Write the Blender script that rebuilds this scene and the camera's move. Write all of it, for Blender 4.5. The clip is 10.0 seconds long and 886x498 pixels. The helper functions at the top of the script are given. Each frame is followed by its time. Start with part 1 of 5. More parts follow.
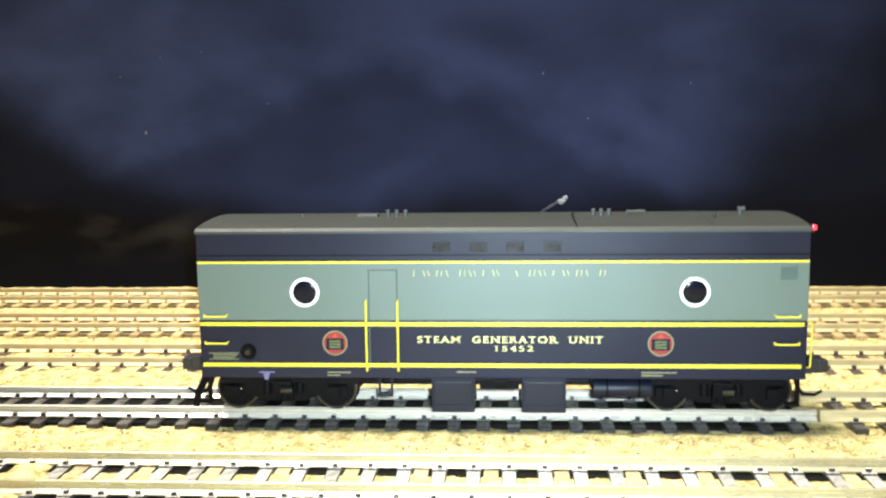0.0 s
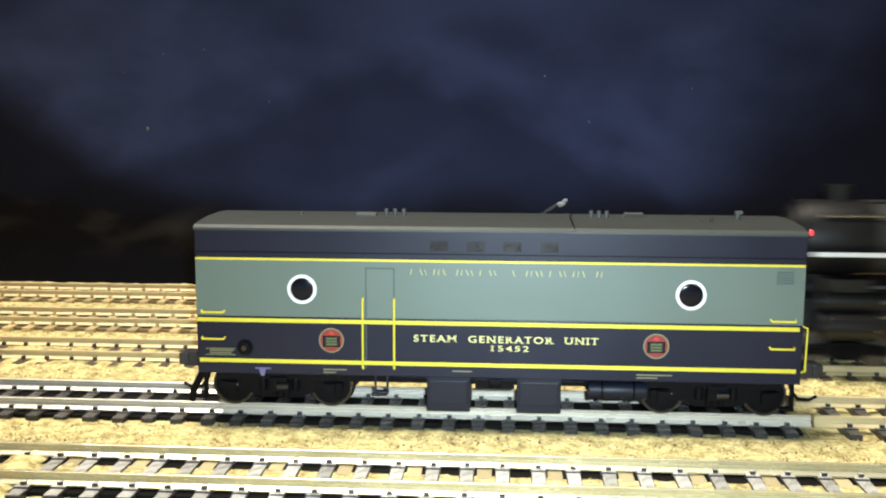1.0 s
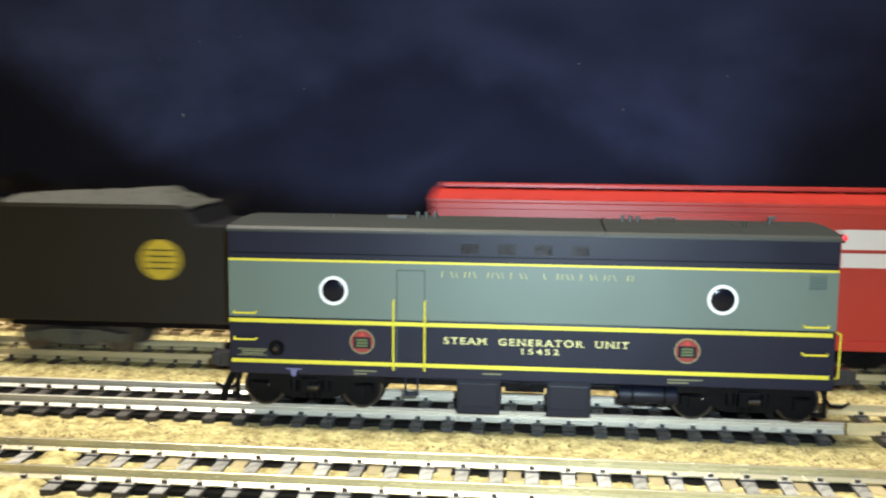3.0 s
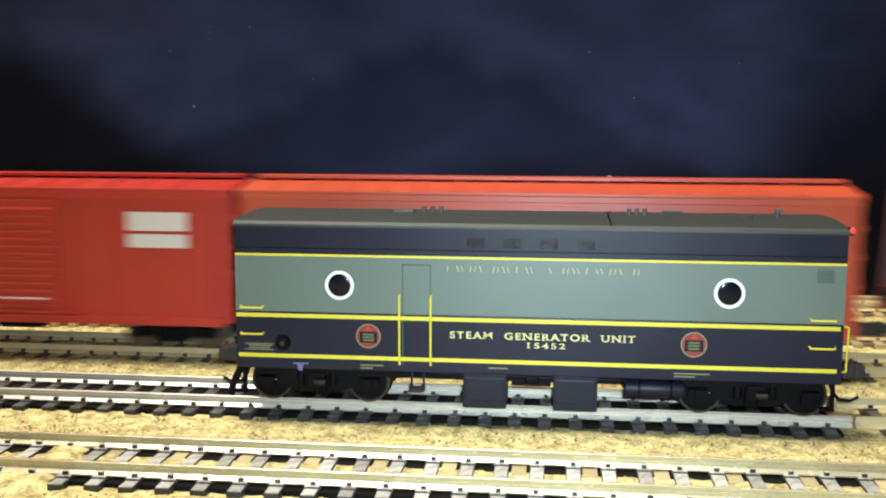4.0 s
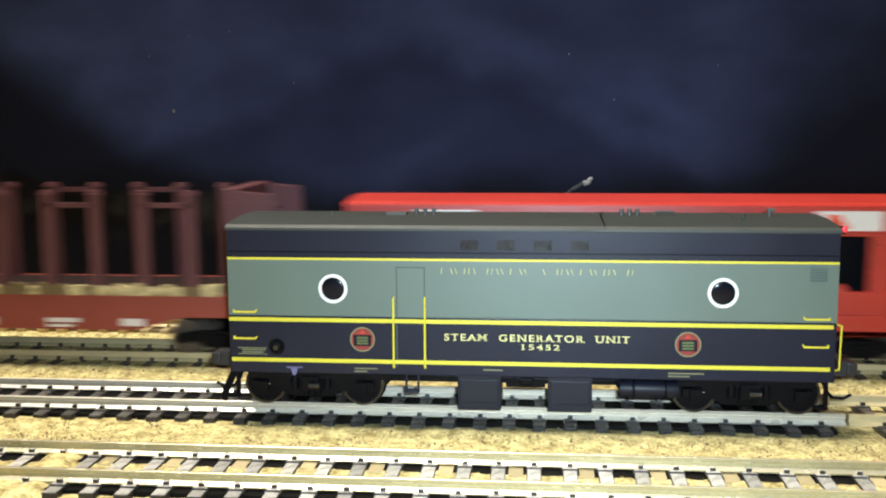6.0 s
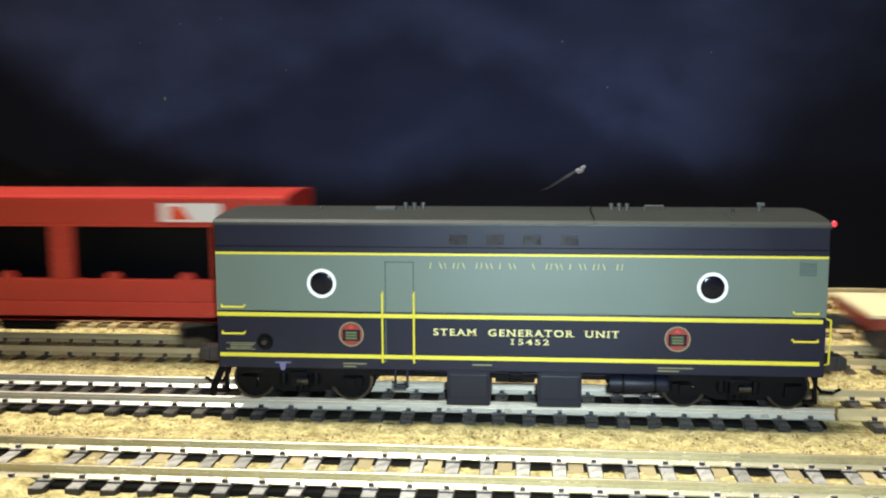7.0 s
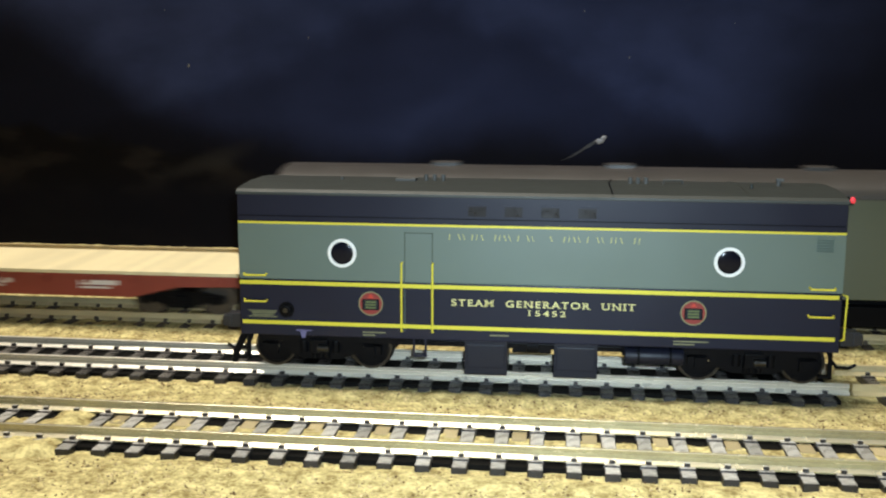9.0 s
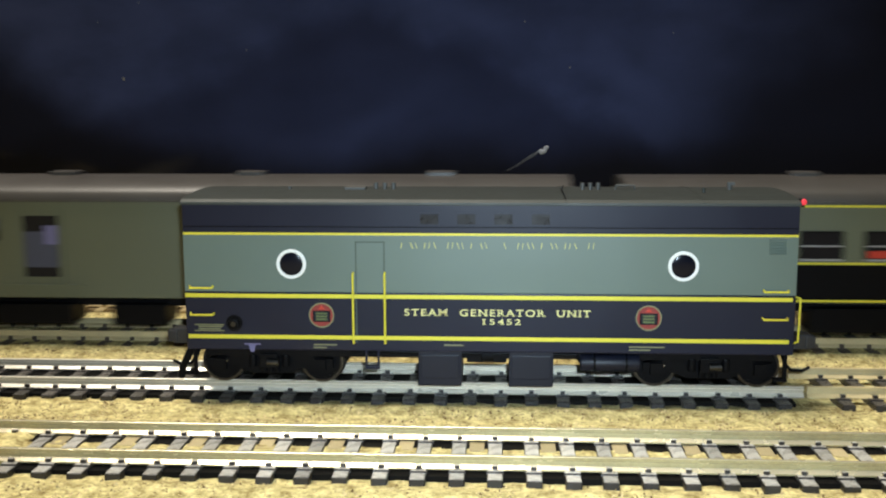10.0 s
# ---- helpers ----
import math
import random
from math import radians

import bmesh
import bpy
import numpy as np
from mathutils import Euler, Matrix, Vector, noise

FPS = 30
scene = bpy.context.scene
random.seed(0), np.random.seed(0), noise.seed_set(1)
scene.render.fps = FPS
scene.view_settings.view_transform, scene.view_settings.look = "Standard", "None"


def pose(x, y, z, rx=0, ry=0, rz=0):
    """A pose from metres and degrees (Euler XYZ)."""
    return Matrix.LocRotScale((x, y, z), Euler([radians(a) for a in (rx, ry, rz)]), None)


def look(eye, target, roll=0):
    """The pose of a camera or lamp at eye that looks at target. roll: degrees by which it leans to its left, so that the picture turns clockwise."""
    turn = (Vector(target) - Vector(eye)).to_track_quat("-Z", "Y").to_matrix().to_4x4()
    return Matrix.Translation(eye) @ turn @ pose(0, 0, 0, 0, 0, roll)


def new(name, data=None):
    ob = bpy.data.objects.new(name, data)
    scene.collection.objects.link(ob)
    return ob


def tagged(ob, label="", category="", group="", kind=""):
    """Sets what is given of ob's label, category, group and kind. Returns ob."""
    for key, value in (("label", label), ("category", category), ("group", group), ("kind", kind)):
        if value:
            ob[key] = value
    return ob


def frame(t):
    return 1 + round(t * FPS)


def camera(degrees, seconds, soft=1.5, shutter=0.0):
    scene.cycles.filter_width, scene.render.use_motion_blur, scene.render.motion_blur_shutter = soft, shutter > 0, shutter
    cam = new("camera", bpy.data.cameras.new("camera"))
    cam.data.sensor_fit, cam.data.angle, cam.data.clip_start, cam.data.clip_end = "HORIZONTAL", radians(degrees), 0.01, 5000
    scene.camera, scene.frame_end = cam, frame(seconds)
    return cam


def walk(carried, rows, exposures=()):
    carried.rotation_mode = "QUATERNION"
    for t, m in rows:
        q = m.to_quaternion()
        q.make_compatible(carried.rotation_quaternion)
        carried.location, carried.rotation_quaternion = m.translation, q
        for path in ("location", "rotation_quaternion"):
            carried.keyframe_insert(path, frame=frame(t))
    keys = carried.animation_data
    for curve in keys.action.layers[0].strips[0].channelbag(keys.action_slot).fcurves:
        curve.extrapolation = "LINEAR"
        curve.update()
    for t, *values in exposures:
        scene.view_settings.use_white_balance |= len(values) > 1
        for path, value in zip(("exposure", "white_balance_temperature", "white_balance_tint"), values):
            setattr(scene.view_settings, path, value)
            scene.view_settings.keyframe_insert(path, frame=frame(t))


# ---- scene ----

cam = camera(46.35, 10.0, soft=2.1, shutter=0.7)
PATH = [
    (0, (0.00301, -0.25674, 0.07428), (-0.12701, 1.71991, -0.20132), -0.73),
    (0.5, (0.00380, -0.25727, 0.07212), (-0.11887, 1.72595, -0.15552), 0.09),
    (1, (0.00382, -0.25755, 0.07346), (-0.12779, 1.71985, -0.19597), 0.22),
    (1.5, (0.00406, -0.25797, 0.07184), (-0.12394, 1.72054, -0.19107), 0.22),
    (2, (0.00438, -0.25837, 0.07240), (-0.12853, 1.71986, -0.19013), -0.09),
    (2.5, (0.00322, -0.25820, 0.07121), (-0.10886, 1.72310, -0.17762), 0.21),
    (3, (0.00336, -0.25875, 0.07133), (-0.18379, 1.71716, -0.17517), 0.48),
    (3.2, (0.00604, -0.25803, 0.07259), (-0.20784, 1.71412, -0.18216), 0.33),
    (4.3, (0.00558, -0.25861, 0.07210), (-0.21154, 1.71186, -0.19266), 0.11),
    (4.5, (0.00301, -0.25896, 0.07231), (-0.18798, 1.71531, -0.18413), 0.21),
    (5, (0.00405, -0.25931, 0.07151), (-0.19402, 1.71979, -0.13809), 0.12),
    (5.5, (0.00393, -0.25858, 0.07210), (-0.17486, 1.71818, -0.17374), 0.16),
    (6, (0.00350, -0.25800, 0.07279), (-0.18343, 1.71546, -0.19278), -0.28),
    (6.2, (0.00308, -0.25786, 0.07211), (-0.16965, 1.71685, -0.19374), -0.00),
    (7.3, (0.00453, -0.25699, 0.07218), (-0.16790, 1.71672, -0.20121), -0.29),
    (7.5, (0.00447, -0.25726, 0.07111), (-0.16493, 1.71741, -0.19721), -0.27),
    (8, (0.00423, -0.25720, 0.06995), (-0.15753, 1.71767, -0.20162), -0.10),
    (8.5, (0.00464, -0.25756, 0.07207), (-0.17280, 1.71200, -0.22687), -0.55),
    (8.7, (0.00236, -0.25696, 0.07255), (-0.15618, 1.71141, -0.24431), -0.16),
    (8.9, (0.00522, -0.25723, 0.07236), (-0.16149, 1.70751, -0.26231), 0.74),
    (9, (0.00617, -0.25966, 0.07352), (-0.21602, 1.69971, -0.26039), 0.23),
    (9.2, (0.00379, -0.25544, 0.07157), (-0.12051, 1.71386, -0.25463), 0.93),
    (9.5, (0.00238, -0.25532, 0.07059), (-0.08612, 1.71873, -0.23811), 0.62),
    (10, (0.00361, -0.25576, 0.07031), (-0.10864, 1.71879, -0.22730), -0.18),
]

walk(cam, [(t, look(eye, target, roll)) for t, eye, target, roll in PATH],
     exposures=[(0.0, 0.60), (0.6, 0.50), (0.9, 0.12), (3.0, -0.05), (4.5, -0.08), (5.5, 0.10), (6.0, -0.02), (7.5, -0.15), (8.0, -0.2), (8.5, -0.36), (9.0, -0.55), (10.0, -0.47)])

# ---------------------------------------------------------------- light
world = bpy.data.worlds.new("room_dark")
world.use_nodes = True
world.node_tree.nodes["Background"].inputs[0].default_value = (0.9, 0.85, 0.75, 1)
world.node_tree.nodes["Background"].inputs[1].default_value = 0.02
scene.world = world


def lamp(name, place, target, watts, size, colour, spread=180):
    data = bpy.data.lights.new(name, "AREA")
    data.shape, data.size, data.energy, data.color, data.spread = "DISK", size, watts, colour, radians(spread)
    ob = new(name, data)
    ob.matrix_world = look(place, target)
    return ob


lamp("ceiling_lamp", (-0.25, 0.03, 1.25), (-0.1, 0.03, 0), 28.0, 0.50, (1.0, 0.92, 0.79))
lamp("hand_lamp", (0.012, -0.266, 0.082), (0.004, -0.010, 0.014), 0.190, 0.006, (0.66, 0.85, 1.0), 76)

# ---------------------------------------------------------------- materials
MATS = {}


def mat(name, colour, rough=0.5, metal=0.0, vary=0.25, scale=400.0, bump=0.15, fine=2500.0, tint=None, each=0.0, coat=0.0, glow=0.0, contrast=False, spec=0.5):
    """A procedural surface: two scales of colour change, uneven gloss and fine relief. Scales are in 1/m."""
    if name in MATS:
        return MATS[name]
    m = bpy.data.materials.new(name)
    m.use_nodes = True
    nt = m.node_tree
    bs = nt.nodes["Principled BSDF"]
    co = nt.nodes.new("ShaderNodeTexCoord")
    big, small = nt.nodes.new("ShaderNodeTexNoise"), nt.nodes.new("ShaderNodeTexNoise")
    big.inputs["Scale"].default_value, small.inputs["Scale"].default_value = scale, fine
    big.inputs["Detail"].default_value = 5
    small.inputs["Detail"].default_value = 3
    ramp = nt.nodes.new("ShaderNodeMixRGB")
    c = Vector(colour)
    dark = tuple(c * (1 - vary)) + (1,)
    light = tuple(tint if tint else [min(1, v * (1 + vary * 0.6)) for v in c]) + (1,)
    ramp.inputs[1].default_value, ramp.inputs[2].default_value = dark, light
    both = nt.nodes.new("ShaderNodeMath")
    both.operation = "MULTIPLY_ADD"
    both.inputs[1].default_value = 0.45
    half = nt.nodes.new("ShaderNodeMath")
    half.operation = "MULTIPLY"
    half.inputs[1].default_value = 0.6
    for n in (big, small):
        nt.links.new(co.outputs["Object"], n.inputs["Vector"])
    nt.links.new(big.outputs["Fac"], half.inputs[0])
    nt.links.new(small.outputs["Fac"], both.inputs[0])
    nt.links.new(half.outputs[0], both.inputs[2])
    if contrast:
        wide = nt.nodes.new("ShaderNodeMapRange")
        wide.inputs[1].default_value, wide.inputs[2].default_value = 0.40, 0.64
        nt.links.new(both.outputs[0], wide.inputs[0])
        nt.links.new(wide.outputs[0], ramp.inputs[0])
    else:
        nt.links.new(both.outputs[0], ramp.inputs[0])
    out = ramp.outputs[0]
    if each:
        info, hsv = nt.nodes.new("ShaderNodeObjectInfo"), nt.nodes.new("ShaderNodeHueSaturation")
        spread = nt.nodes.new("ShaderNodeMapRange")
        spread.inputs[3].default_value, spread.inputs[4].default_value = 1 - each, 1 + each
        nt.links.new(info.outputs["Random"], spread.inputs[0])
        nt.links.new(spread.outputs[0], hsv.inputs["Value"])
        nt.links.new(out, hsv.inputs["Color"])
        out = hsv.outputs[0]
    nt.links.new(out, bs.inputs["Base Color"])
    gloss = nt.nodes.new("ShaderNodeMapRange")
    gloss.inputs[3].default_value, gloss.inputs[4].default_value = max(0.03, rough - 0.08), min(1, rough + 0.12)
    nt.links.new(big.outputs["Fac"], gloss.inputs[0])
    nt.links.new(gloss.outputs[0], bs.inputs["Roughness"])
    bs.inputs["Metallic"].default_value = metal
    bs.inputs["Specular IOR Level"].default_value = spec
    bs.inputs["Coat Weight"].default_value = coat
    if bump:
        bp = nt.nodes.new("ShaderNodeBump")
        bp.inputs["Strength"].default_value, bp.inputs["Distance"].default_value = bump, 0.0004
        nt.links.new(small.outputs["Fac"], bp.inputs["Height"])
        nt.links.new(bp.outputs[0], bs.inputs["Normal"])
    if glow:
        bs.inputs["Emission Color"].default_value, bs.inputs["Emission Strength"].default_value = tuple(colour) + (1,), glow
    MATS[name] = m
    return m


def backdrop_paint():
    """Night sky: deep blue drifts of cloud, a dark peak in front of them, black slopes and a brown ridge at its foot,
    with the lamp's fall-off painted into the sides.
    """
    m = bpy.data.materials.new("backdrop_paint")
    m.use_nodes = True
    nt = m.node_tree
    bs = nt.nodes["Principled BSDF"]
    bs.inputs["Roughness"].default_value = 0.75
    bs.inputs["Specular IOR Level"].default_value = 0.04
    co = nt.nodes.new("ShaderNodeTexCoord")
    sep = nt.nodes.new("ShaderNodeSeparateXYZ")
    nt.links.new(co.outputs["Object"], sep.inputs[0])

    def calc(op, *terms):
        n = nt.nodes.new("ShaderNodeMath")
        n.operation = op
        for k, v in enumerate(terms):
            if isinstance(v, (int, float)):
                n.inputs[k].default_value = v
            else:
                nt.links.new(v, n.inputs[k])
        return n.outputs[0]

    def cloud(scale, detail, stretch=(1, 1, 1), turn=0.0, shift=0.0):
        mp, n = nt.nodes.new("ShaderNodeMapping"), nt.nodes.new("ShaderNodeTexNoise")
        mp.inputs["Rotation"].default_value = (0, radians(turn), 0)
        mp.inputs["Scale"].default_value = stretch
        mp.inputs["Location"].default_value = (shift, 0, 0)
        n.inputs["Scale"].default_value, n.inputs["Detail"].default_value = scale, detail
        nt.links.new(co.outputs["Object"], mp.inputs[0])
        nt.links.new(mp.outputs[0], n.inputs["Vector"])
        return calc("SUBTRACT", n.outputs["Fac"], 0.5)

    def soft(value, lo, hi, a=0.0, b=1.0):
        n = nt.nodes.new("ShaderNodeMapRange")
        n.interpolation_type = "SMOOTHSTEP"
        for k, v in enumerate((lo, hi, a, b)):
            n.inputs[k + 1].default_value = v
        nt.links.new(value, n.inputs[0])
        return n.outputs[0]

    def mixed(fac, a, b):
        n = nt.nodes.new("ShaderNodeMixRGB")
        nt.links.new(fac, n.inputs[0])
        for k, v in ((1, a), (2, b)):
            if isinstance(v, tuple):
                n.inputs[k].default_value = v + (1,)
            else:
                nt.links.new(v, n.inputs[k])
        return n.outputs[0]

    wob = cloud(14, 6)
    x = calc("MULTIPLY_ADD", cloud(17, 5, shift=3.0), 0.050, sep.outputs[0])
    z = calc("MULTIPLY_ADD", wob, 0.050, sep.outputs[2])

    def tent(px, pz, left, right, lo, hi):
        """1 below a peak at (px, pz) with the given slopes to each side."""
        dl = calc("MULTIPLY", calc("MAXIMUM", calc("SUBTRACT", px, x), 0.0), left)
        dr = calc("MULTIPLY", calc("MAXIMUM", calc("SUBTRACT", x, px), 0.0), right)
        return soft(calc("SUBTRACT", calc("SUBTRACT", pz, z), calc("ADD", dl, dr)), lo, hi)

    def drift(px, pz, rx, rz, lean):
        """A soft patch of lighter cloud."""
        c, n = math.cos(radians(lean)), math.sin(radians(lean))
        u, w = calc("SUBTRACT", x, px), calc("SUBTRACT", z, pz)
        a = calc("DIVIDE", calc("ADD", calc("MULTIPLY", u, c), calc("MULTIPLY", w, n)), rx)
        b = calc("DIVIDE", calc("SUBTRACT", calc("MULTIPLY", w, c), calc("MULTIPLY", u, n)), rz)
        return soft(calc("SQRT", calc("ADD", calc("MULTIPLY", a, a), calc("MULTIPLY", b, b))), 0.0, 1.0, 1.0, 0.0)

    streak = cloud(9, 7, (0.8, 1, 1.9), 30, 1.0)
    base = soft(calc("ADD", streak, calc("MULTIPLY", cloud(26, 5, (1, 1, 1.6), 20), 0.5)), -0.24, 0.26)
    sky = mixed(base, SKY_LOW, SKY_HIGH)
    sky = mixed(calc("MULTIPLY", tent(-0.050, 0.099, 0.42, 0.52, -0.003, 0.010), 0.62), sky, SKY_PEAK)
    # the wide middle patch also brightens the sky where the lamp points
    for px, pz, rx, rz, lean, much in ((-0.140, 0.098, 0.055, 0.020, -18, 0.18), (-0.030, 0.130, 0.110, 0.032, 0, 0.50), (0.063, 0.058, 0.040, 0.013, -42, 0.85), (-0.010, 0.092, 0.060, 0.013, -24, 0.45),
                                       (0.035, 0.118, 0.085, 0.028, -20, 0.30), (-0.045, 0.052, 0.045, 0.012, 14, 0.22), (0.130, 0.052, 0.050, 0.014, 24, 0.22)):
        sky = mixed(calc("MULTIPLY", drift(px, pz, rx, rz, lean), much), sky, SKY_HIGH)
    # dark slopes to both sides, deepened for the lamp's fall-off, and dark along the foot
    sky = mixed(calc("MULTIPLY", tent(-0.235, 0.104, 0.0, 0.60, -0.010, 0.034), 0.90), sky, SKY_BLACK)
    sky = mixed(calc("MULTIPLY", tent(0.205, 0.168, 0.80, 0.0, -0.025, 0.060), 0.92), sky, SKY_BLACK)
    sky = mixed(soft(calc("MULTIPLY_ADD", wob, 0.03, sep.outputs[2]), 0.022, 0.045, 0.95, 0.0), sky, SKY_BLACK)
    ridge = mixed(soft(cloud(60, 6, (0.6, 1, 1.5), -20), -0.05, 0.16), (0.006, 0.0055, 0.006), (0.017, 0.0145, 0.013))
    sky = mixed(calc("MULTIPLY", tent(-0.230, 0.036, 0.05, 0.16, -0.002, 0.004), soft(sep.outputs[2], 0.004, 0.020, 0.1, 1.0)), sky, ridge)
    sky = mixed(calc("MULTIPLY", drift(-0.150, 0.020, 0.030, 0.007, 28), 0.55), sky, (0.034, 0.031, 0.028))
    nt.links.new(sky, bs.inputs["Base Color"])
    return m


SKY_HIGH, SKY_LOW = (0.042, 0.056, 0.136), (0.019, 0.025, 0.061)
SKY_PEAK, SKY_BLACK = (0.013, 0.016, 0.038), (0.0060, 0.0060, 0.0088)
M_SAND = mat("sandy_layout_ground", (0.48, 0.355, 0.115), 0.95, 0, 0.42, 260, 1.0, 1000, tint=(0.82, 0.71, 0.325), contrast=True)
M_GRAIN = mat("ballast_grain", (0.46, 0.32, 0.12), 0.9, 0, 0.5, 600, 0.4, 2600, tint=(0.86, 0.70, 0.36), contrast=True)
M_GRAIN_DARK = mat("brown_grain", (0.16, 0.095, 0.035), 0.9, 0, 0.6, 500, 0.4, 2600)
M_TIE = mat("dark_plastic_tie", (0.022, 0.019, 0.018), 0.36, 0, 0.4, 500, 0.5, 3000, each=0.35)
# Paler copies for the tie tops: dust plus the light falling on them.
M_TIE_TOP = mat("lit_dusty_tie_top", (0.10, 0.09, 0.078), 0.28, 0, 0.5, 450, 0.5, 3000, each=0.35)
M_TIE_GREY = mat("lit_grey_tie_top", (0.48, 0.46, 0.42), 0.26, 0, 0.5, 450, 0.5, 3000, each=0.35)
# Tie webbing, kept near black so it also holds the gaps' shade.
M_WEB_SHADE = mat("black_webbing_and_shade", (0.005, 0.0045, 0.004), 0.7, 0, 0.5, 500, 0.3, spec=0.1)
M_WEB_DUSTY = mat("dusty_tie_webbing", (0.20, 0.14, 0.065), 0.85, 0, 0.6, 300, 0.4)
M_TIE_DUSTY = mat("dusty_dark_brown_tie", (0.085, 0.058, 0.038), 0.6, 0, 0.5, 500, 0.4, 3000, each=0.3)
M_TIE_TAN = mat("dusty_brown_tie", (0.50, 0.385, 0.19), 0.7, 0, 0.45, 500, 0.4, 3000, each=0.3)
M_RAIL = mat("nickel_silver_rail", (0.92, 0.79, 0.54), 0.24, 0.6, 0.25, 120, 0.1, 3000)
# Rail whitened so its colour holds the hand lamp's shine under the unit.
M_RAIL_BRIGHT = mat("lamp_whitened_rail", (0.92, 0.84, 0.71), 0.28, 0.35, 0.22, 120, 0.1, 3000)
M_RAIL_WEB = mat("dulled_rail_web", (0.54, 0.48, 0.37), 0.42, 0.3, 0.35, 90, 0.2, 2000)
M_RAIL_SIDE = mat("dirty_rail_side", (0.44, 0.32, 0.13), 0.40, 0.3, 0.5, 60, 0.2, 1500, tint=(0.66, 0.57, 0.31))
M_RAIL_TAN = mat("tarnished_rail", (0.68, 0.55, 0.30), 0.5, 0.2, 0.4, 150, 0.2, 3000)
M_GREEN = mat("grey_green_satin_paint", (0.120, 0.163, 0.143), 0.36, 0, 0.06, 60, 0.03, 4000)
M_SEAM = mat("shadowed_green_seam", (0.060, 0.085, 0.068), 0.5, 0, 0.2, 300, 0.02)
M_PANE = mat("blue_grey_small_pane", (0.012, 0.014, 0.020), 0.2, 0, 0.3, 400, 0.02)
M_NAVY = mat("blue_black_satin_paint", (0.0080, 0.0100, 0.0255), 0.36, 0, 0.12, 70, 0.03, 4000, spec=0.28)
# Body paint darkened for shade below the floor; also used on the emblem panel.
M_NAVYDARK = mat("darkened_blue_black_paint", (0.006, 0.0072, 0.016), 0.45, 0, 0.2, 120, 0.05, 4000, spec=0.3)
M_ROOF = mat("olive_grey_roof_paint", (0.028, 0.033, 0.028), 0.52, 0, 0.18, 150, 0.1, 3500)
M_YELLOW = mat("yellow_stripe_paint", (0.70, 0.62, 0.045), 0.42, 0, 0.06, 300, 0.02)
M_FAINT = mat("thin_gold_lettering", (0.42, 0.42, 0.15), 0.45, 0, 0.25, 900, 0.02)
M_LETTER = mat("cream_yellow_lettering", (0.74, 0.69, 0.29), 0.45, 0, 0.05, 300, 0.02)
M_WHITE = mat("white_enamel", (0.86, 0.87, 0.86), 0.35, 0, 0.04, 300, 0.02)
M_EMRED = mat("emblem_red", (0.25, 0.026, 0.022), 0.4, 0, 0.15, 500, 0.02)
M_EMGREEN = mat("emblem_green", (0.10, 0.135, 0.045), 0.4, 0, 0.2, 500, 0.02)
M_GLASS = mat("dark_porthole_glass", (0.005, 0.006, 0.012), 0.16, 0, 0.2, 100, 0.0, spec=0.2)
M_BLACK = mat("matt_black_plastic", (0.004, 0.004, 0.005), 0.38, 0, 0.4, 500, 0.2, spec=0.08)
M_COUPLER = mat("dark_grey_coupler", (0.020, 0.019, 0.021), 0.42, 0, 0.3, 500, 0.2)
M_DULL = mat("dark_worn_steel", (0.07, 0.066, 0.062), 0.3, 0.9, 0.3, 400, 0.05)
M_STEEL = mat("bright_wheel_steel", (0.55, 0.54, 0.52), 0.25, 1.0, 0.2, 400, 0.05)
M_WHEEL = mat("dull_wheel_metal", (0.10, 0.085, 0.07), 0.4, 0.6, 0.3, 400, 0.1)
M_MARKER = mat("red_marker_lens", (0.85, 0.05, 0.07), 0.15, 0, 0.05, 300, 0.0, glow=0.5)
M_PLATE = mat("worn_plate_lettering", (0.22, 0.22, 0.11), 0.5, 0, 0.4, 1500, 0.05)
M_VIOLET = mat("pale_violet_tab", (0.16, 0.15, 0.30), 0.4, 0, 0.2, 600, 0.02)
M_SOOT = mat("sooty_black_locomotive", (0.010, 0.0095, 0.009), 0.40, 0, 0.45, 120, 0.2, spec=0.35)
M_SOOT_TOP = mat("greyed_boiler_jacket", (0.034, 0.031, 0.028), 0.4, 0.1, 0.35, 120, 0.15)
M_CABROOF = mat("light_grey_cab_roof", (0.040, 0.041, 0.040), 0.22, 0.2, 0.2, 120, 0.05)
M_COAL = mat("dusty_coal", (0.085, 0.085, 0.070), 0.75, 0, 0.5, 700, 0.8, 2500)
M_ROD = mat("worn_rod_steel", (0.30, 0.285, 0.23), 0.35, 0.8, 0.3, 400, 0.1)
M_TRUCK_GREY = mat("greyed_tender_truck", (0.085, 0.085, 0.070), 0.5, 0, 0.4, 400, 0.2)
M_CREAM = mat("cream_number_board", (0.62, 0.58, 0.30), 0.4, 0, 0.1, 500, 0.02)
M_GOLD = mat("golden_emblem_paint", (0.62, 0.44, 0.03), 0.45, 0, 0.15, 600, 0.02)
M_RED1 = mat("bright_red_car_paint", (0.52, 0.040, 0.026), 0.34, 0, 0.14, 70, 0.05)
M_RED2 = mat("orange_red_car_paint", (0.58, 0.085, 0.034), 0.36, 0, 0.16, 70, 0.05)
M_RED3 = mat("vermilion_car_paint", (0.74, 0.060, 0.014), 0.36, 0, 0.12, 70, 0.05)
M_OXIDE = mat("oxide_brown_car_paint", (0.125, 0.036, 0.040), 0.5, 0, 0.3, 150, 0.1)
M_OXIDE2 = mat("oxide_red_flatcar_paint", (0.30, 0.055, 0.035), 0.45, 0, 0.25, 120, 0.1)
M_BARS = mat("white_car_lettering", (0.78, 0.70, 0.64), 0.5, 0, 0.1, 500, 0.02)
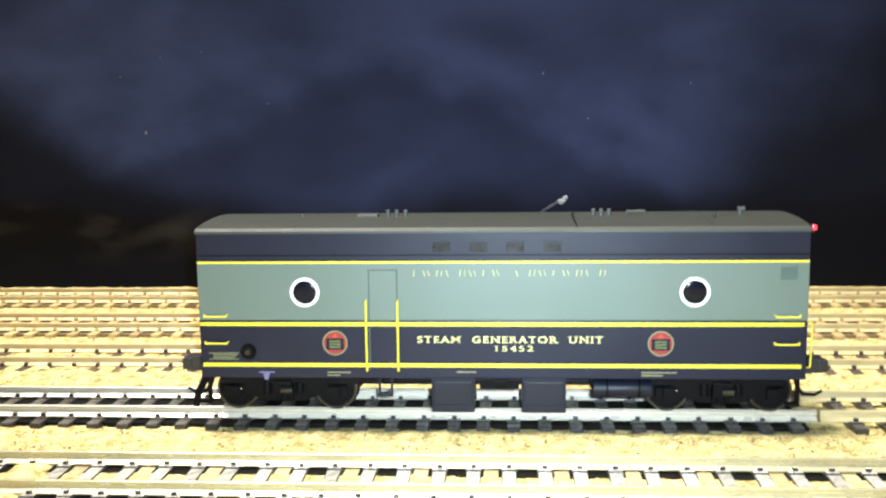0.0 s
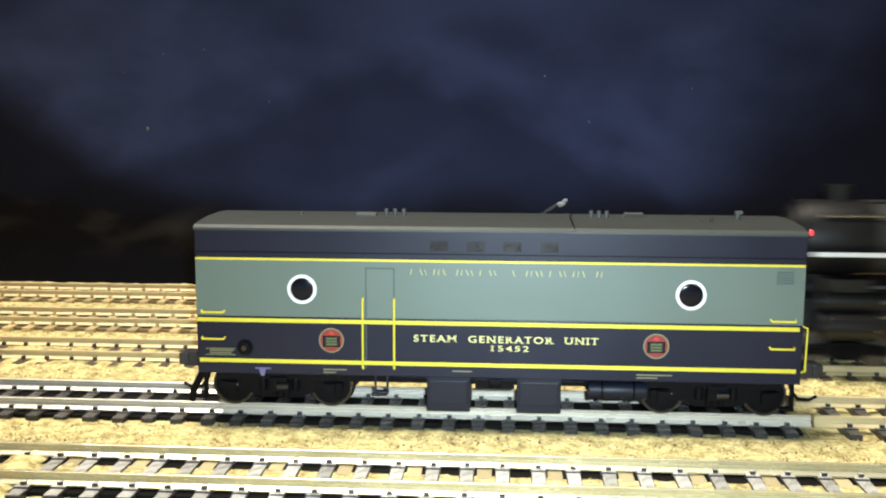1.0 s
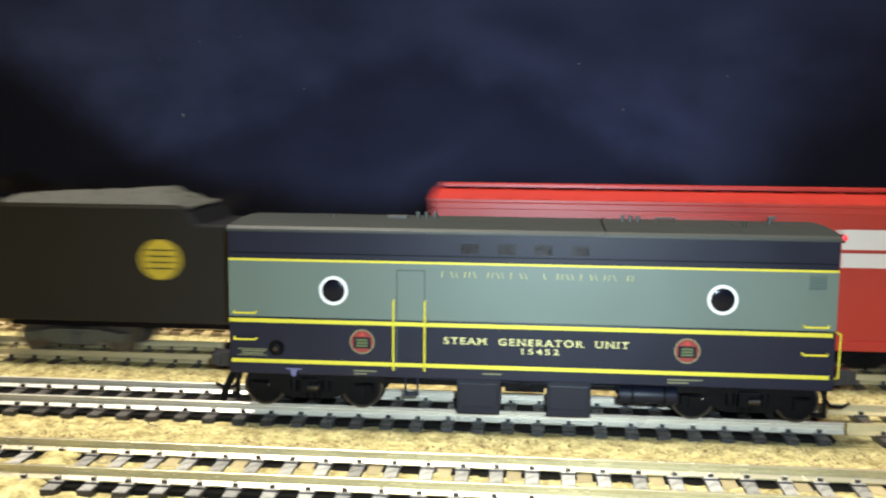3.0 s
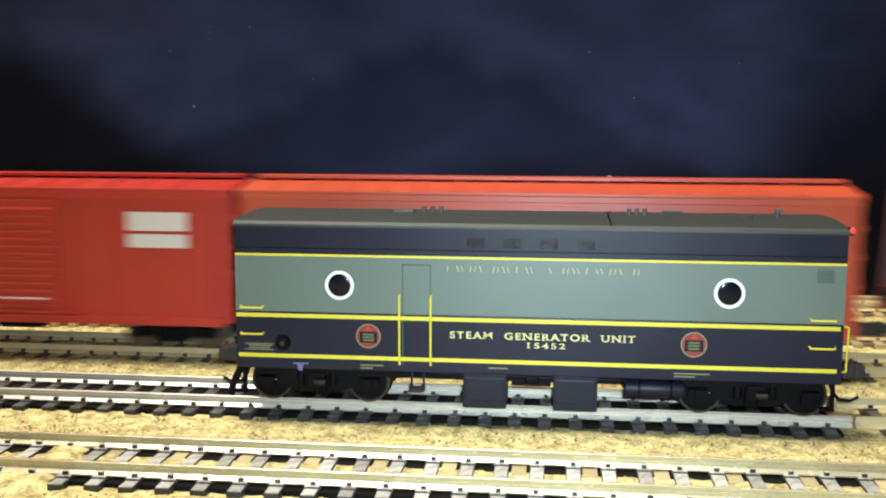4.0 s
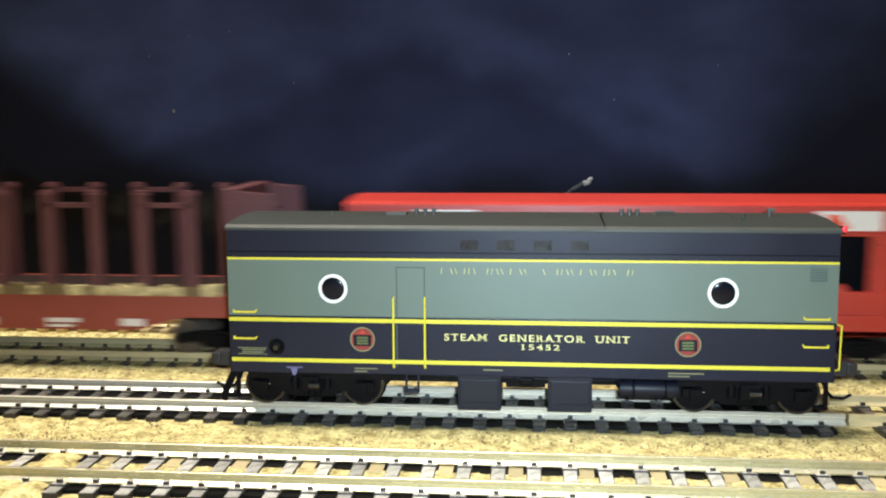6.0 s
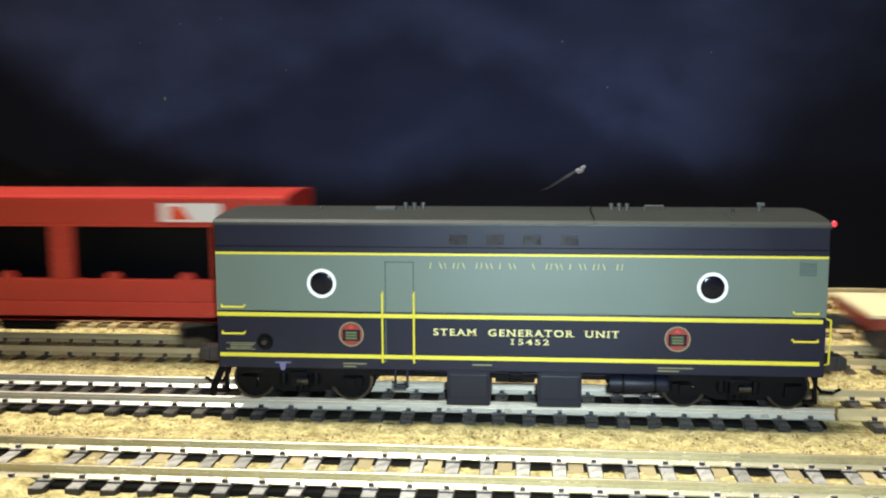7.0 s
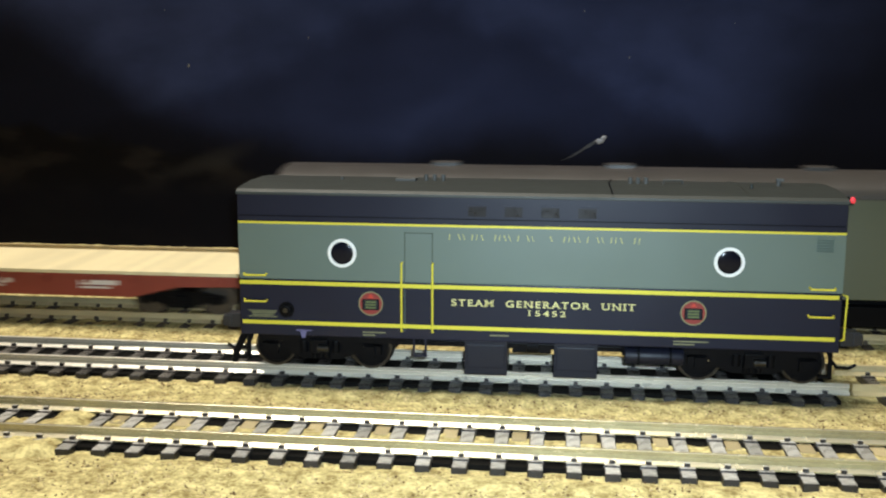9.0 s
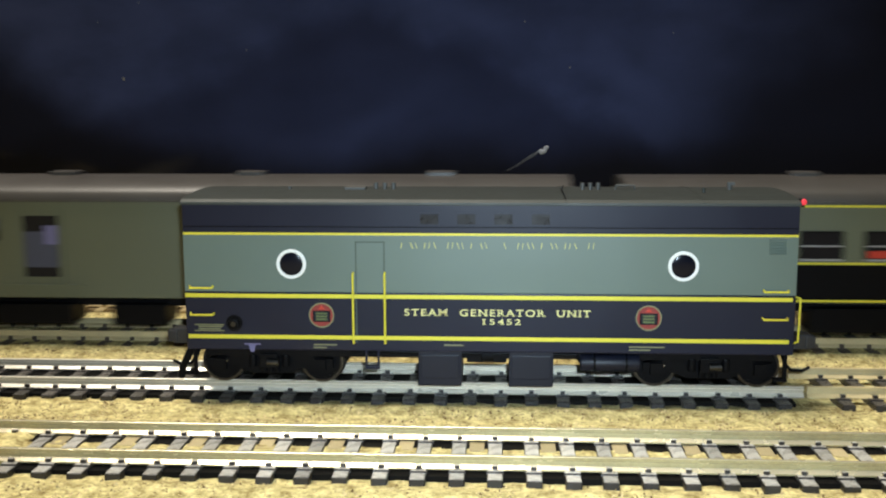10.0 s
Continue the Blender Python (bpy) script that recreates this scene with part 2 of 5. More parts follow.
M_SLOPE = mat("shaded_red_brown_recess", (0.060, 0.012, 0.008), 0.6, 0, 0.6, 200, 0.2)
M_DARKDECK = mat("dark_stained_deck", (0.022, 0.013, 0.012), 0.85, 0, 0.4, 300, 0.3, spec=0.1)
M_OLDDECK = mat("weathered_brown_deck", (0.20, 0.135, 0.055), 0.8, 0, 0.4, 300, 0.3)
M_DECK = mat("pale_bare_wood_deck", (0.88, 0.76, 0.46), 0.7, 0, 0.12, 200, 0.15, each=0.08)
M_LOAD = mat("gravel_load", (0.13, 0.115, 0.095), 0.95, 0, 0.55, 500, 0.9, 1800)
M_COACH = mat("olive_green_coach_paint", (0.115, 0.125, 0.080), 0.42, 0, 0.12, 60, 0.04)
M_COACHROOF = mat("grey_brown_coach_roof", (0.066, 0.060, 0.053), 0.38, 0, 0.25, 100, 0.08)
M_WINDOW = mat("coach_window_glass", (0.008, 0.009, 0.014), 0.10, 0, 0.3, 100, 0.0, spec=0.15)
M_CURTAIN = mat("blue_grey_window_blind", (0.060, 0.064, 0.098), 0.6, 0, 0.25, 200, 0.05)
M_SASH = mat("pale_window_sash", (0.34, 0.34, 0.36), 0.4, 0.2, 0.15, 200, 0.05)
M_THREAD = mat("grey_fluff_thread", (0.075, 0.080, 0.092), 0.9, 0, 0.3, 900, 0.1)
M_TUFT = mat("pale_fluff", (0.34, 0.36, 0.40), 0.8, 0, 0.3, 900, 0.2)
M_FLECK = mat("dust_fleck_grey", (0.16, 0.155, 0.15), 0.9, 0, 0.2, 900, 0.0)
M_FITTING = mat("grey_roof_fitting", (0.085, 0.083, 0.074), 0.5, 0, 0.2, 500, 0.05)
M_BLOCK = mat("sand_tan_tie_block", (0.46, 0.37, 0.20), 0.6, 0, 0.35, 500, 0.4, 2000, each=0.2)
M_PLAIN = mat("grey_room_paint", (0.30, 0.27, 0.22), 0.85, 0, 0.1, 3, 0.05, 60)

# ---------------------------------------------------------------- mesh helpers


def box(bm, x0, x1, y0, y1, z0, z1):
    vs = [bm.verts.new((x, y, z)) for x in (x0, x1) for y in (y0, y1) for z in (z0, z1)]
    for f in ((0, 1, 3, 2), (4, 6, 7, 5), (0, 4, 5, 1), (2, 3, 7, 6), (0, 2, 6, 4), (1, 5, 7, 3)):
        bm.faces.new([vs[i] for i in f])


def prism(bm, profile, x0, x1):
    """A profile of (y, z) points, drawn out along x."""
    a, b = [[bm.verts.new((x, y, z)) for y, z in profile] for x in (x0, x1)]
    n = len(profile)
    bm.faces.new(a[::-1])
    bm.faces.new(b)
    for i in range(n):
        bm.faces.new((a[i], a[(i + 1) % n], b[(i + 1) % n], b[i]))


def slab(bm, outline, y0, y1):
    """An outline of (x, z) points, drawn out along y."""
    a, b = [[bm.verts.new((x, y, z)) for x, z in outline] for y in (y0, y1)]
    n = len(outline)
    bm.faces.new(a)
    bm.faces.new(b[::-1])
    for i in range(n):
        bm.faces.new((a[(i + 1) % n], a[i], b[i], b[(i + 1) % n]))


def tube(bm, p, q, r, seg=12, r2=None):
    p, q = Vector(p), Vector(q)
    d = q - p
    m = Matrix.Translation((p + q) / 2) @ d.to_track_quat("Z", "Y").to_matrix().to_4x4()
    bmesh.ops.create_cone(bm, cap_ends=True, segments=seg, radius1=r, radius2=r if r2 is None else r2, depth=d.length, matrix=m)


def ball(bm, c, r, sx=1, sy=1, sz=1, u=14, v=8):
    bmesh.ops.create_uvsphere(bm, u_segments=u, v_segments=v, radius=r, matrix=Matrix.Translation(c) @ Matrix.Diagonal((sx, sy, sz, 1)))


def ring(bm, c, r0, r1, y0, y1, seg=40):
    """A ring round an axis along y."""
    loops = []
    for r, y in ((r0, y0), (r1, y0), (r1, y1), (r0, y1)):
        loops.append([bm.verts.new((c[0] + r * math.cos(a), y, c[1] + r * math.sin(a))) for a in (2 * math.pi * i / seg for i in range(seg))])
    for k in range(4):
        for i in range(seg):
            j = (i + 1) % seg
            bm.faces.new((loops[k][i], loops[k][j], loops[(k + 1) % 4][j], loops[(k + 1) % 4][i]))


def wire(bm, points, r, seg=8):
    for a, b in zip(points, points[1:]):
        tube(bm, a, b, r, seg)
    for p in points[1:-1]:
        ball(bm, p, r * 1.02, u=8, v=5)


def part(name, bm, material, parent=None, label="", bevel=0.0, smooth=False):
    bmesh.ops.recalc_face_normals(bm, faces=bm.faces)
    if bevel:
        sharp = [e for e in bm.edges if len(e.link_faces) == 2 and e.calc_face_angle(0) > 0.6]
        bmesh.ops.bevel(bm, geom=sharp, offset=bevel, segments=2, profile=0.6, affect="EDGES", clamp_overlap=True)
    if smooth:
        for f in bm.faces:
            f.smooth = True
        for e in bm.edges:
            e.smooth = not (len(e.link_faces) == 2 and e.calc_face_angle(0) > 0.6)
    me = bpy.data.meshes.new(name)
    bm.to_mesh(me)
    bm.free()
    me.materials.append(material)
    ob = new(name, me)
    ob.parent = parent
    if label:
        ob["label"] = label
    return ob


def made(*calls):
    bm = bmesh.new()
    for fn, *a in calls:
        fn(bm, *a)
    return bm


def words(name, text, size, x, y, z, material, parent, label="", width=None, fat=0.0, serif=False):
    cu = bpy.data.curves.new(name, "FONT")
    cu.body, cu.size, cu.extrude, cu.align_x, cu.align_y, cu.offset = text, size, 0.00004, "CENTER", "CENTER", fat
    cu.space_character = 1.25
    tmp = new("tmp_text", cu)
    dg = bpy.context.evaluated_depsgraph_get()
    me = bpy.data.meshes.new_from_object(tmp.evaluated_get(dg))
    wide = tmp.dimensions.x
    bpy.data.objects.remove(tmp)
    bm = bmesh.new()
    bm.from_mesh(me)
    bpy.data.meshes.remove(me)
    if serif:
        tips = [round(v.co.y, 6) for v in bm.verts]
        level = sorted(q for q in set(tips) if tips.count(q) >= 8)
        mid = (level[0] + level[-1]) / 2
        low, high = max((q for q in level if q < mid), key=tips.count), max((q for q in level if q > mid), key=tips.count)
        ends = set()
        for e in bm.edges:
            a, b = e.verts[0].co, e.verts[1].co
            for q, way in ((low, 1), (high, -1)):
                if abs(a.y - q) < 2e-6 and abs(b.y - q) < 2e-6 and size * 0.03 < abs(a.x - b.x) < size * 0.30:
                    ends.add((round(min(a.x, b.x), 6), round(max(a.x, b.x), 6), q, way))
        for a, b, q, way in ends:
            box(bm, a - size * 0.075, b + size * 0.075, *sorted((q, q + way * size * 0.10)), -0.00004, 0.00004)
    k = width / wide if width else 1
    bmesh.ops.transform(bm, matrix=Matrix.Translation((x, y, z)) @ Euler((radians(90), 0, 0)).to_matrix().to_4x4() @ Matrix.Diagonal((k, 1, 1, 1)), verts=bm.verts)
    return part(name, bm, material, parent, label)


def thing(name, label, category, group=""):
    return tagged(new(name), label, category, group)


# ---------------------------------------------------------------- the setting
GROUND_Z = -0.0043
LINES = {"C": -0.052, "B": 0.0, "A": 0.051, "D": 0.100, "E": 0.152}
BACK_Y = 0.187


def build_ground():
    bm = bmesh.new()
    # fine sheet where the camera looks, plain benchwork beyond
    nx, ny = 300, 220
    xs, ys = np.linspace(-0.36, 0.36, nx), np.linspace(-0.14, BACK_Y + 0.02, ny)
    grid = []
    for i, x in enumerate(xs):
        col = []
        for j, y in enumerate(ys):
            edge = i in (0, nx - 1) or j in (0, ny - 1)
            d = 0 if edge else 0.00055 * noise.noise((x * 160, y * 160, 0)) + 0.00035 * noise.noise((x * 600, y * 600, 3))
            near = min(abs(y - c) for c in LINES.values())
            d += 0 if edge else 0.0007 * max(0, 1 - abs(near - 0.019) / 0.006)
            col.append(bm.verts.new((x, y, GROUND_Z + min(d, 0.0010))))
        grid.append(col)
    for i in range(nx - 1):
        for j in range(ny - 1):
            bm.faces.new((grid[i][j], grid[i + 1][j], grid[i + 1][j + 1], grid[i][j + 1])).smooth = True
    sheet = part("ground", bm, M_SAND)
    tagged(sheet, "sandy tan layout surface with rough ballast shoulders", "ground", kind="structure")
    bm = bmesh.new()
    t0 = GROUND_Z - 0.03
    for x0, x1, y0, y1 in ((-2.6, -0.36, -0.5, BACK_Y + 0.02), (0.36, 3.2, -0.5, BACK_Y + 0.02), (-0.36, 0.36, -0.5, -0.14)):
        box(bm, x0, x1, y0, y1, t0, GROUND_Z)
    tagged(part("ground_benchwork", bm, M_SAND), "sandy tan layout benchwork under the tracks", "benchwork", kind="structure")


def build_room():
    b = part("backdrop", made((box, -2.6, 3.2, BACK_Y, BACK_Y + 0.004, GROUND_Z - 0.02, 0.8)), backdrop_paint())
    tagged(b, "dark blue night-sky backdrop, soft clouds, black hills, painted lamp fall-off", "backdrop", kind="structure")
    for x, z, r in ((-0.155, 0.064, 0.0007), (-0.101, 0.076, 0.0003), (0.017, 0.087, 0.0004), (-0.129, 0.098, 0.0003), (-0.147, 0.096, 0.0003), (0.0785, 0.082, 0.0003), (-0.165, 0.088, 0.0003), (0.036, 0.068, 0.0004)):
        bm = bmesh.new()
        ball(bm, (x, BACK_Y, z), r * 0.8, 1, 0.4, 1.5, 8, 6)
        part("dust_fleck", bm, M_FLECK, b, "pale fleck of dust")
    for name, dims in (("wall_north", (-3.0, 3.6, 0.6, 0.7, -0.95, 1.5)), ("wall_south", (-3.0, 3.6, -2.3, -2.2, -0.95, 1.5)),
                       ("wall_west", (-3.1, -3.0, -2.3, 0.7, -0.95, 1.5)), ("wall_east", (3.6, 3.7, -2.3, 0.7, -0.95, 1.5)),
                       ("floor", (-3.1, 3.7, -2.3, 0.7, -1.05, -0.95)), ("ceiling", (-3.1, 3.7, -2.3, 0.7, 1.5, 1.6))):
        tagged(part(name, made((box, *dims)), M_PLAIN), "plain dim painted train-room " + name.split("_")[0], name.split("_")[0], kind="structure")
    return b


RAIL = [(-0.00125, -0.0027), (0.00125, -0.0027), (0.00125, -0.0024), (0.00032, -0.0017), (0.00025, -0.0009),
        (0.00045, -0.0007), (0.00045, -0.00008), (0.00035, 0.0), (-0.00035, 0.0), (-0.00045, -0.00008), (-0.00045, -0.0007),
        (-0.00025, -0.0009), (-0.00032, -0.0017), (-0.00125, -0.0024)]
GAUGE = 0.0087
PITCH = 0.00745


def rail(parent, y, x0, x1, material=None, dz=0.0, sided=False, side=None):
    ob = part("rail", made((prism, [(y + a, z + dz) for a, z in RAIL], x0, x1)), material or M_RAIL, parent)
    if sided:
        ob.data.materials.append(side or M_RAIL_SIDE)
        for p in ob.data.polygons:
            p.material_index = 1 if abs(p.normal.y) > 0.9 else 0
    return ob


def build_track(key, tie_mat, first, skip=(), near=None, tan_from=None, top_mat=None):
    y = LINES[key]
    tr = thing("track", {"C": "silver rails on plastic ties with lit-grey painted tops, turnout joint", "B": "silver rails on near-black plastic ties under the parked unit",
                         "A": "dull silver rails on dusty brown ties under the moving train"}.get(key, "dusty rails on tan ties against the backdrop"), "track", "model railway tracks")
    tr["kind"] = "structure"
    for s in (-1, 1):
        if tan_from:
            rail(tr, y + s * GAUGE, -2.5, tan_from - 0.0004, M_RAIL_BRIGHT, sided=True, side=M_RAIL_WEB)
            rail(tr, y + s * GAUGE, tan_from + 0.0004, 3.0, M_RAIL_TAN)
        else:
            rail(tr, y + s * GAUGE, -2.5, 3.0, M_RAIL if key in "CB" else M_RAIL_TAN, sided=key == "C")
    # one tie with its four rail chairs, shared by all of this track
    bm = bmesh.new()
    box(bm, -0.00155, 0.00155, -0.0152, 0.0152, GROUND_Z - 0.0008, -0.0027)
    bmesh.ops.bevel(bm, geom=[e for e in bm.edges], offset=0.00018, segments=1, affect="EDGES")
    for s in (-1, 1):
        for q in (-1, 1):
            c = s * GAUGE + q * 0.00135
            box(bm, -0.00055, 0.00055, c - 0.0004, c + 0.0004, -0.0028, -0.0016)
        if key in "CB":
            c = s * GAUGE
            vs = [bm.verts.new((x, c + v, z)) for z, k in ((-0.0029, 1.0), (-0.00235, 0.88)) for x, v in ((-0.00172 * k, -0.0030 * k), (0.00172 * k, -0.0030 * k), (0.00172 * k, 0.0030 * k), (-0.00172 * k, 0.0030 * k))]
            for f in ((4, 5, 6, 7), (0, 1, 5, 4), (1, 2, 6, 5), (2, 3, 7, 6), (3, 0, 4, 7)):
                bm.faces.new([vs[i] for i in f])
    bmesh.ops.recalc_face_normals(bm, faces=bm.faces)
    me = bpy.data.meshes.new("tie")
    bm.to_mesh(me)
    bm.free()
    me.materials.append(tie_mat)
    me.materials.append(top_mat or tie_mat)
    # Up-facing faces take top_mat, painted paler on B and C as if lit.
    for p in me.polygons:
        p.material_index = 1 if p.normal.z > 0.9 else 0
    if key == "C":
        # Black strips draw the webbing and the shade below each rail together.
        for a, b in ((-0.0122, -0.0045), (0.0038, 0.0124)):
            part("tie_web", made((box, -2.5, 3.0, y + a, y + b, GROUND_Z - 0.0002, GROUND_Z + 0.00105)), M_WEB_SHADE, tr, "black strip for webbing and shade under the rail")
        block = made((box, -0.0019, 0.0012, y + 0.0024, y + 0.0082, GROUND_Z, -0.0031))
        first_block = part("tie_block", block, M_BLOCK, tr, "sandy block between two ties")
        first_block.matrix_basis = pose(0.0140 - 7 * 2 * PITCH, 0, 0)
        for i in range(-6, 13):
            ob = new("tie_block", first_block.data)
            ob.parent = tr
            ob.matrix_basis = pose(0.0140 + i * 2 * PITCH, 0, 0)
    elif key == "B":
        # One black sheet does for webbing and the shade between ties.
        part("tie_web", made((box, -2.5, tan_from - 0.003 if tan_from else 3.0, y - 0.0124, y + 0.0124, GROUND_Z - 0.0002, GROUND_Z + 0.00105)), M_WEB_SHADE, tr, "black strip for webbing and shade between the ties")
    elif key != "A":
        for s in (-1, 1):
            part("tie_web", made((box, -2.5, 3.0, y + s * GAUGE - 0.0036, y + s * GAUGE + 0.0020, GROUND_Z - 0.0002, GROUND_Z + 0.00105)), M_WEB_DUSTY, tr, "dusty brown webbing under the rail")
    rng = random.Random(ord(key))
    k0, k1 = near
    rest = []
    k = int((-2.4 - first) / PITCH)
    while first + k * PITCH < 2.9:
        x = first + k * PITCH
        if any(a < x < b for a, b in skip):
            k += 1
            continue
        if k0 < x < k1:
            ob = new("tie", me)
            ob.parent = tr
            ob.matrix_basis = pose(x + rng.uniform(-1, 1) * 0.00012, y + rng.uniform(-1, 1) * 0.00025, rng.uniform(-1, 0) * 0.0001, 0, 0, rng.uniform(-0.7, 0.7))
        else:
            rest.append(x)
        k += 1
    bm = bmesh.new()
    for x in rest:
        box(bm, x - 0.00155, x + 0.00155, y - 0.0152, y + 0.0152, GROUND_Z - 0.0008, -0.0027)
    tagged(part("tie_row", bm, tie_mat, tr), kind="stuff")
    return tr


build_ground()
backdrop = build_room()

# ---------------------------------------------------------------- rolling stock pieces
SIDE = 0.0176


def truck(parent, x, wheels, base=0.0215, r=0.0052, material=None, z=0.0, face=None):
    """A four-wheel truck: frame, two side frames with journals, two wheelsets as its own pieces."""
    material = material or M_BLACK
    bm = bmesh.new()
    h = base / 2
    for s in (-1, 1):
        y0, y1 = sorted((s * 0.0105, s * 0.0122))
        slab(bm, [(-h - 0.003, 0.0040), (-h - 0.003, 0.0062), (-h * 0.5, 0.0074), (h * 0.5, 0.0074), (h + 0.003, 0.0062), (h + 0.003, 0.0040),
                  (h * 0.72, 0.0042), (h * 0.40, 0.0026), (-h * 0.40, 0.0026), (-h * 0.72, 0.0042)], y0, y1)
        for c in (-h, h):
            y2, y3 = sorted((s * 0.0120, s * 0.0134))
            box(bm, c - 0.0014, c + 0.0014, y2, y3, 0.0038, 0.0064)
        for c in (-0.0016, 0, 0.0016):
            tube(bm, (c, s * 0.0126, 0.0030), (c, s * 0.0126, 0.0062), 0.0007, 8)
    box(bm, -0.0024, 0.0024, -0.0106, 0.0106, 0.0046, 0.0070)
    ob = part("truck", bm, material, parent)
    ob.matrix_basis = pose(x, 0, z)
    for c in (-h, h):
        bm = bmesh.new()
        for s in (-1, 1):
            tube(bm, (0, s * 0.0073, 0), (0, s * 0.0097, 0), r, 28)
            tube(bm, (0, s * 0.0066, 0), (0, s * 0.0074, 0), r * 1.09, 28)
            ring(bm, (0, 0), r * 0.80, r * 0.985, s * 0.0097, s * 0.00985, 28)
            tube(bm, (0, s * 0.0095, 0), (0, s * 0.0103, 0), 0.0013, 10)
            box(bm, -0.0003, 0.0003, min(s * 0.0097, s * 0.0100), max(s * 0.0097, s * 0.0100), 0.001, r * 0.8)
        tube(bm, (0, -0.0098, 0), (0, 0.0098, 0), 0.0008, 8)
        w = part("wheelset", bm, face or M_WHEEL, ob, "dark wheels on an axle", smooth=True)
        w.matrix_basis = pose(c, 0, r)
        wheels.append((w, c, 0, r, r))
    return ob


def coupler(parent, x, way):
    bm = made((box, *sorted((x, x + way * 0.005)), -0.0011, 0.0011, 0.0082, 0.0104),
              (box, *sorted((x + way * 0.004, x + way * 0.0082)), -0.0022, 0.0020, 0.0074, 0.0112),
              (box, *sorted((x + way * 0.0068, x + way * 0.0092)), -0.0026, 0.0004, 0.0078, 0.0108))
    return part("coupler", bm, M_COUPLER, parent, "dark grey knuckle coupler", bevel=0.0003)


def bars(parent, x0, x1, z1, rows, y, material=None, name="lettering"):
    """Unreadable lettering as plain bars: rows of (height, gap, share of the width)."""
    bm = bmesh.new()
    for h, gap, share in rows:
        box(bm, x0, x0 + (x1 - x0) * share, y - 0.0001, y + 0.0001, z1 - h, z1)
        z1 -= h + gap
    return part(name, bm, material or M_BARS, parent)

WHEELS = []
IDLE = []


# ---------------------------------------------------------------- the parked unit
def emblem(parent, x, z, y):
    e = part("emblem", made((ring, (x, z), 0.00272, 0.00302, y - 0.00008, y + 0.0001, 36)), M_PLATE, parent, "round red emblem with a green centre and pale rim")
    part("disc", made((tube, (x, y - 0.00006, z), (x, y + 0.0001, z), 0.00274, 32)), M_EMRED, e)
    part("panel_border", made((box, x - 0.0021, x + 0.0021, y - 0.00009, y, z - 0.0016, z + 0.0011)), M_BLACK, e)
    part("centre_panel", made((box, x - 0.0018, x + 0.0018, y - 0.00012, y, z - 0.0014, z + 0.0009)), M_NAVYDARK, e)
    for k in (-0.0012, -0.0005, 0.0002):
        part("panel_bar", made((box, x - 0.0013, x + 0.0013, y - 0.00016, y, z + k, z + k + 0.00045)), M_EMGREEN, e)
    part("leaf_mark", made((slab, [(x - 0.0008, z + 0.0014), (x, z + 0.0024), (x + 0.0008, z + 0.0014)], y - 0.00012, y)), M_RED1, e)


def porthole(parent, x, z, y):
    p = part("porthole", made((ring, (x, z), 0.00275, 0.00352, y - 0.0005, y + 0.0002, 44)), M_WHITE, parent, "white porthole ring", bevel=0.00012, smooth=True)
    bm = bmesh.new()
    ball(bm, (x, y - 0.0001, z), 0.00276, 1, 0.13, 1, 28, 14)
    part("glass", bm, M_GLASS, p, "dark domed porthole glass", smooth=True)


def grab(parent, pts, r=0.00022):
    bm = bmesh.new()
    wire(bm, pts, r)
    return part("grab_iron", bm, M_YELLOW, parent, "yellow wire grab iron", smooth=True)


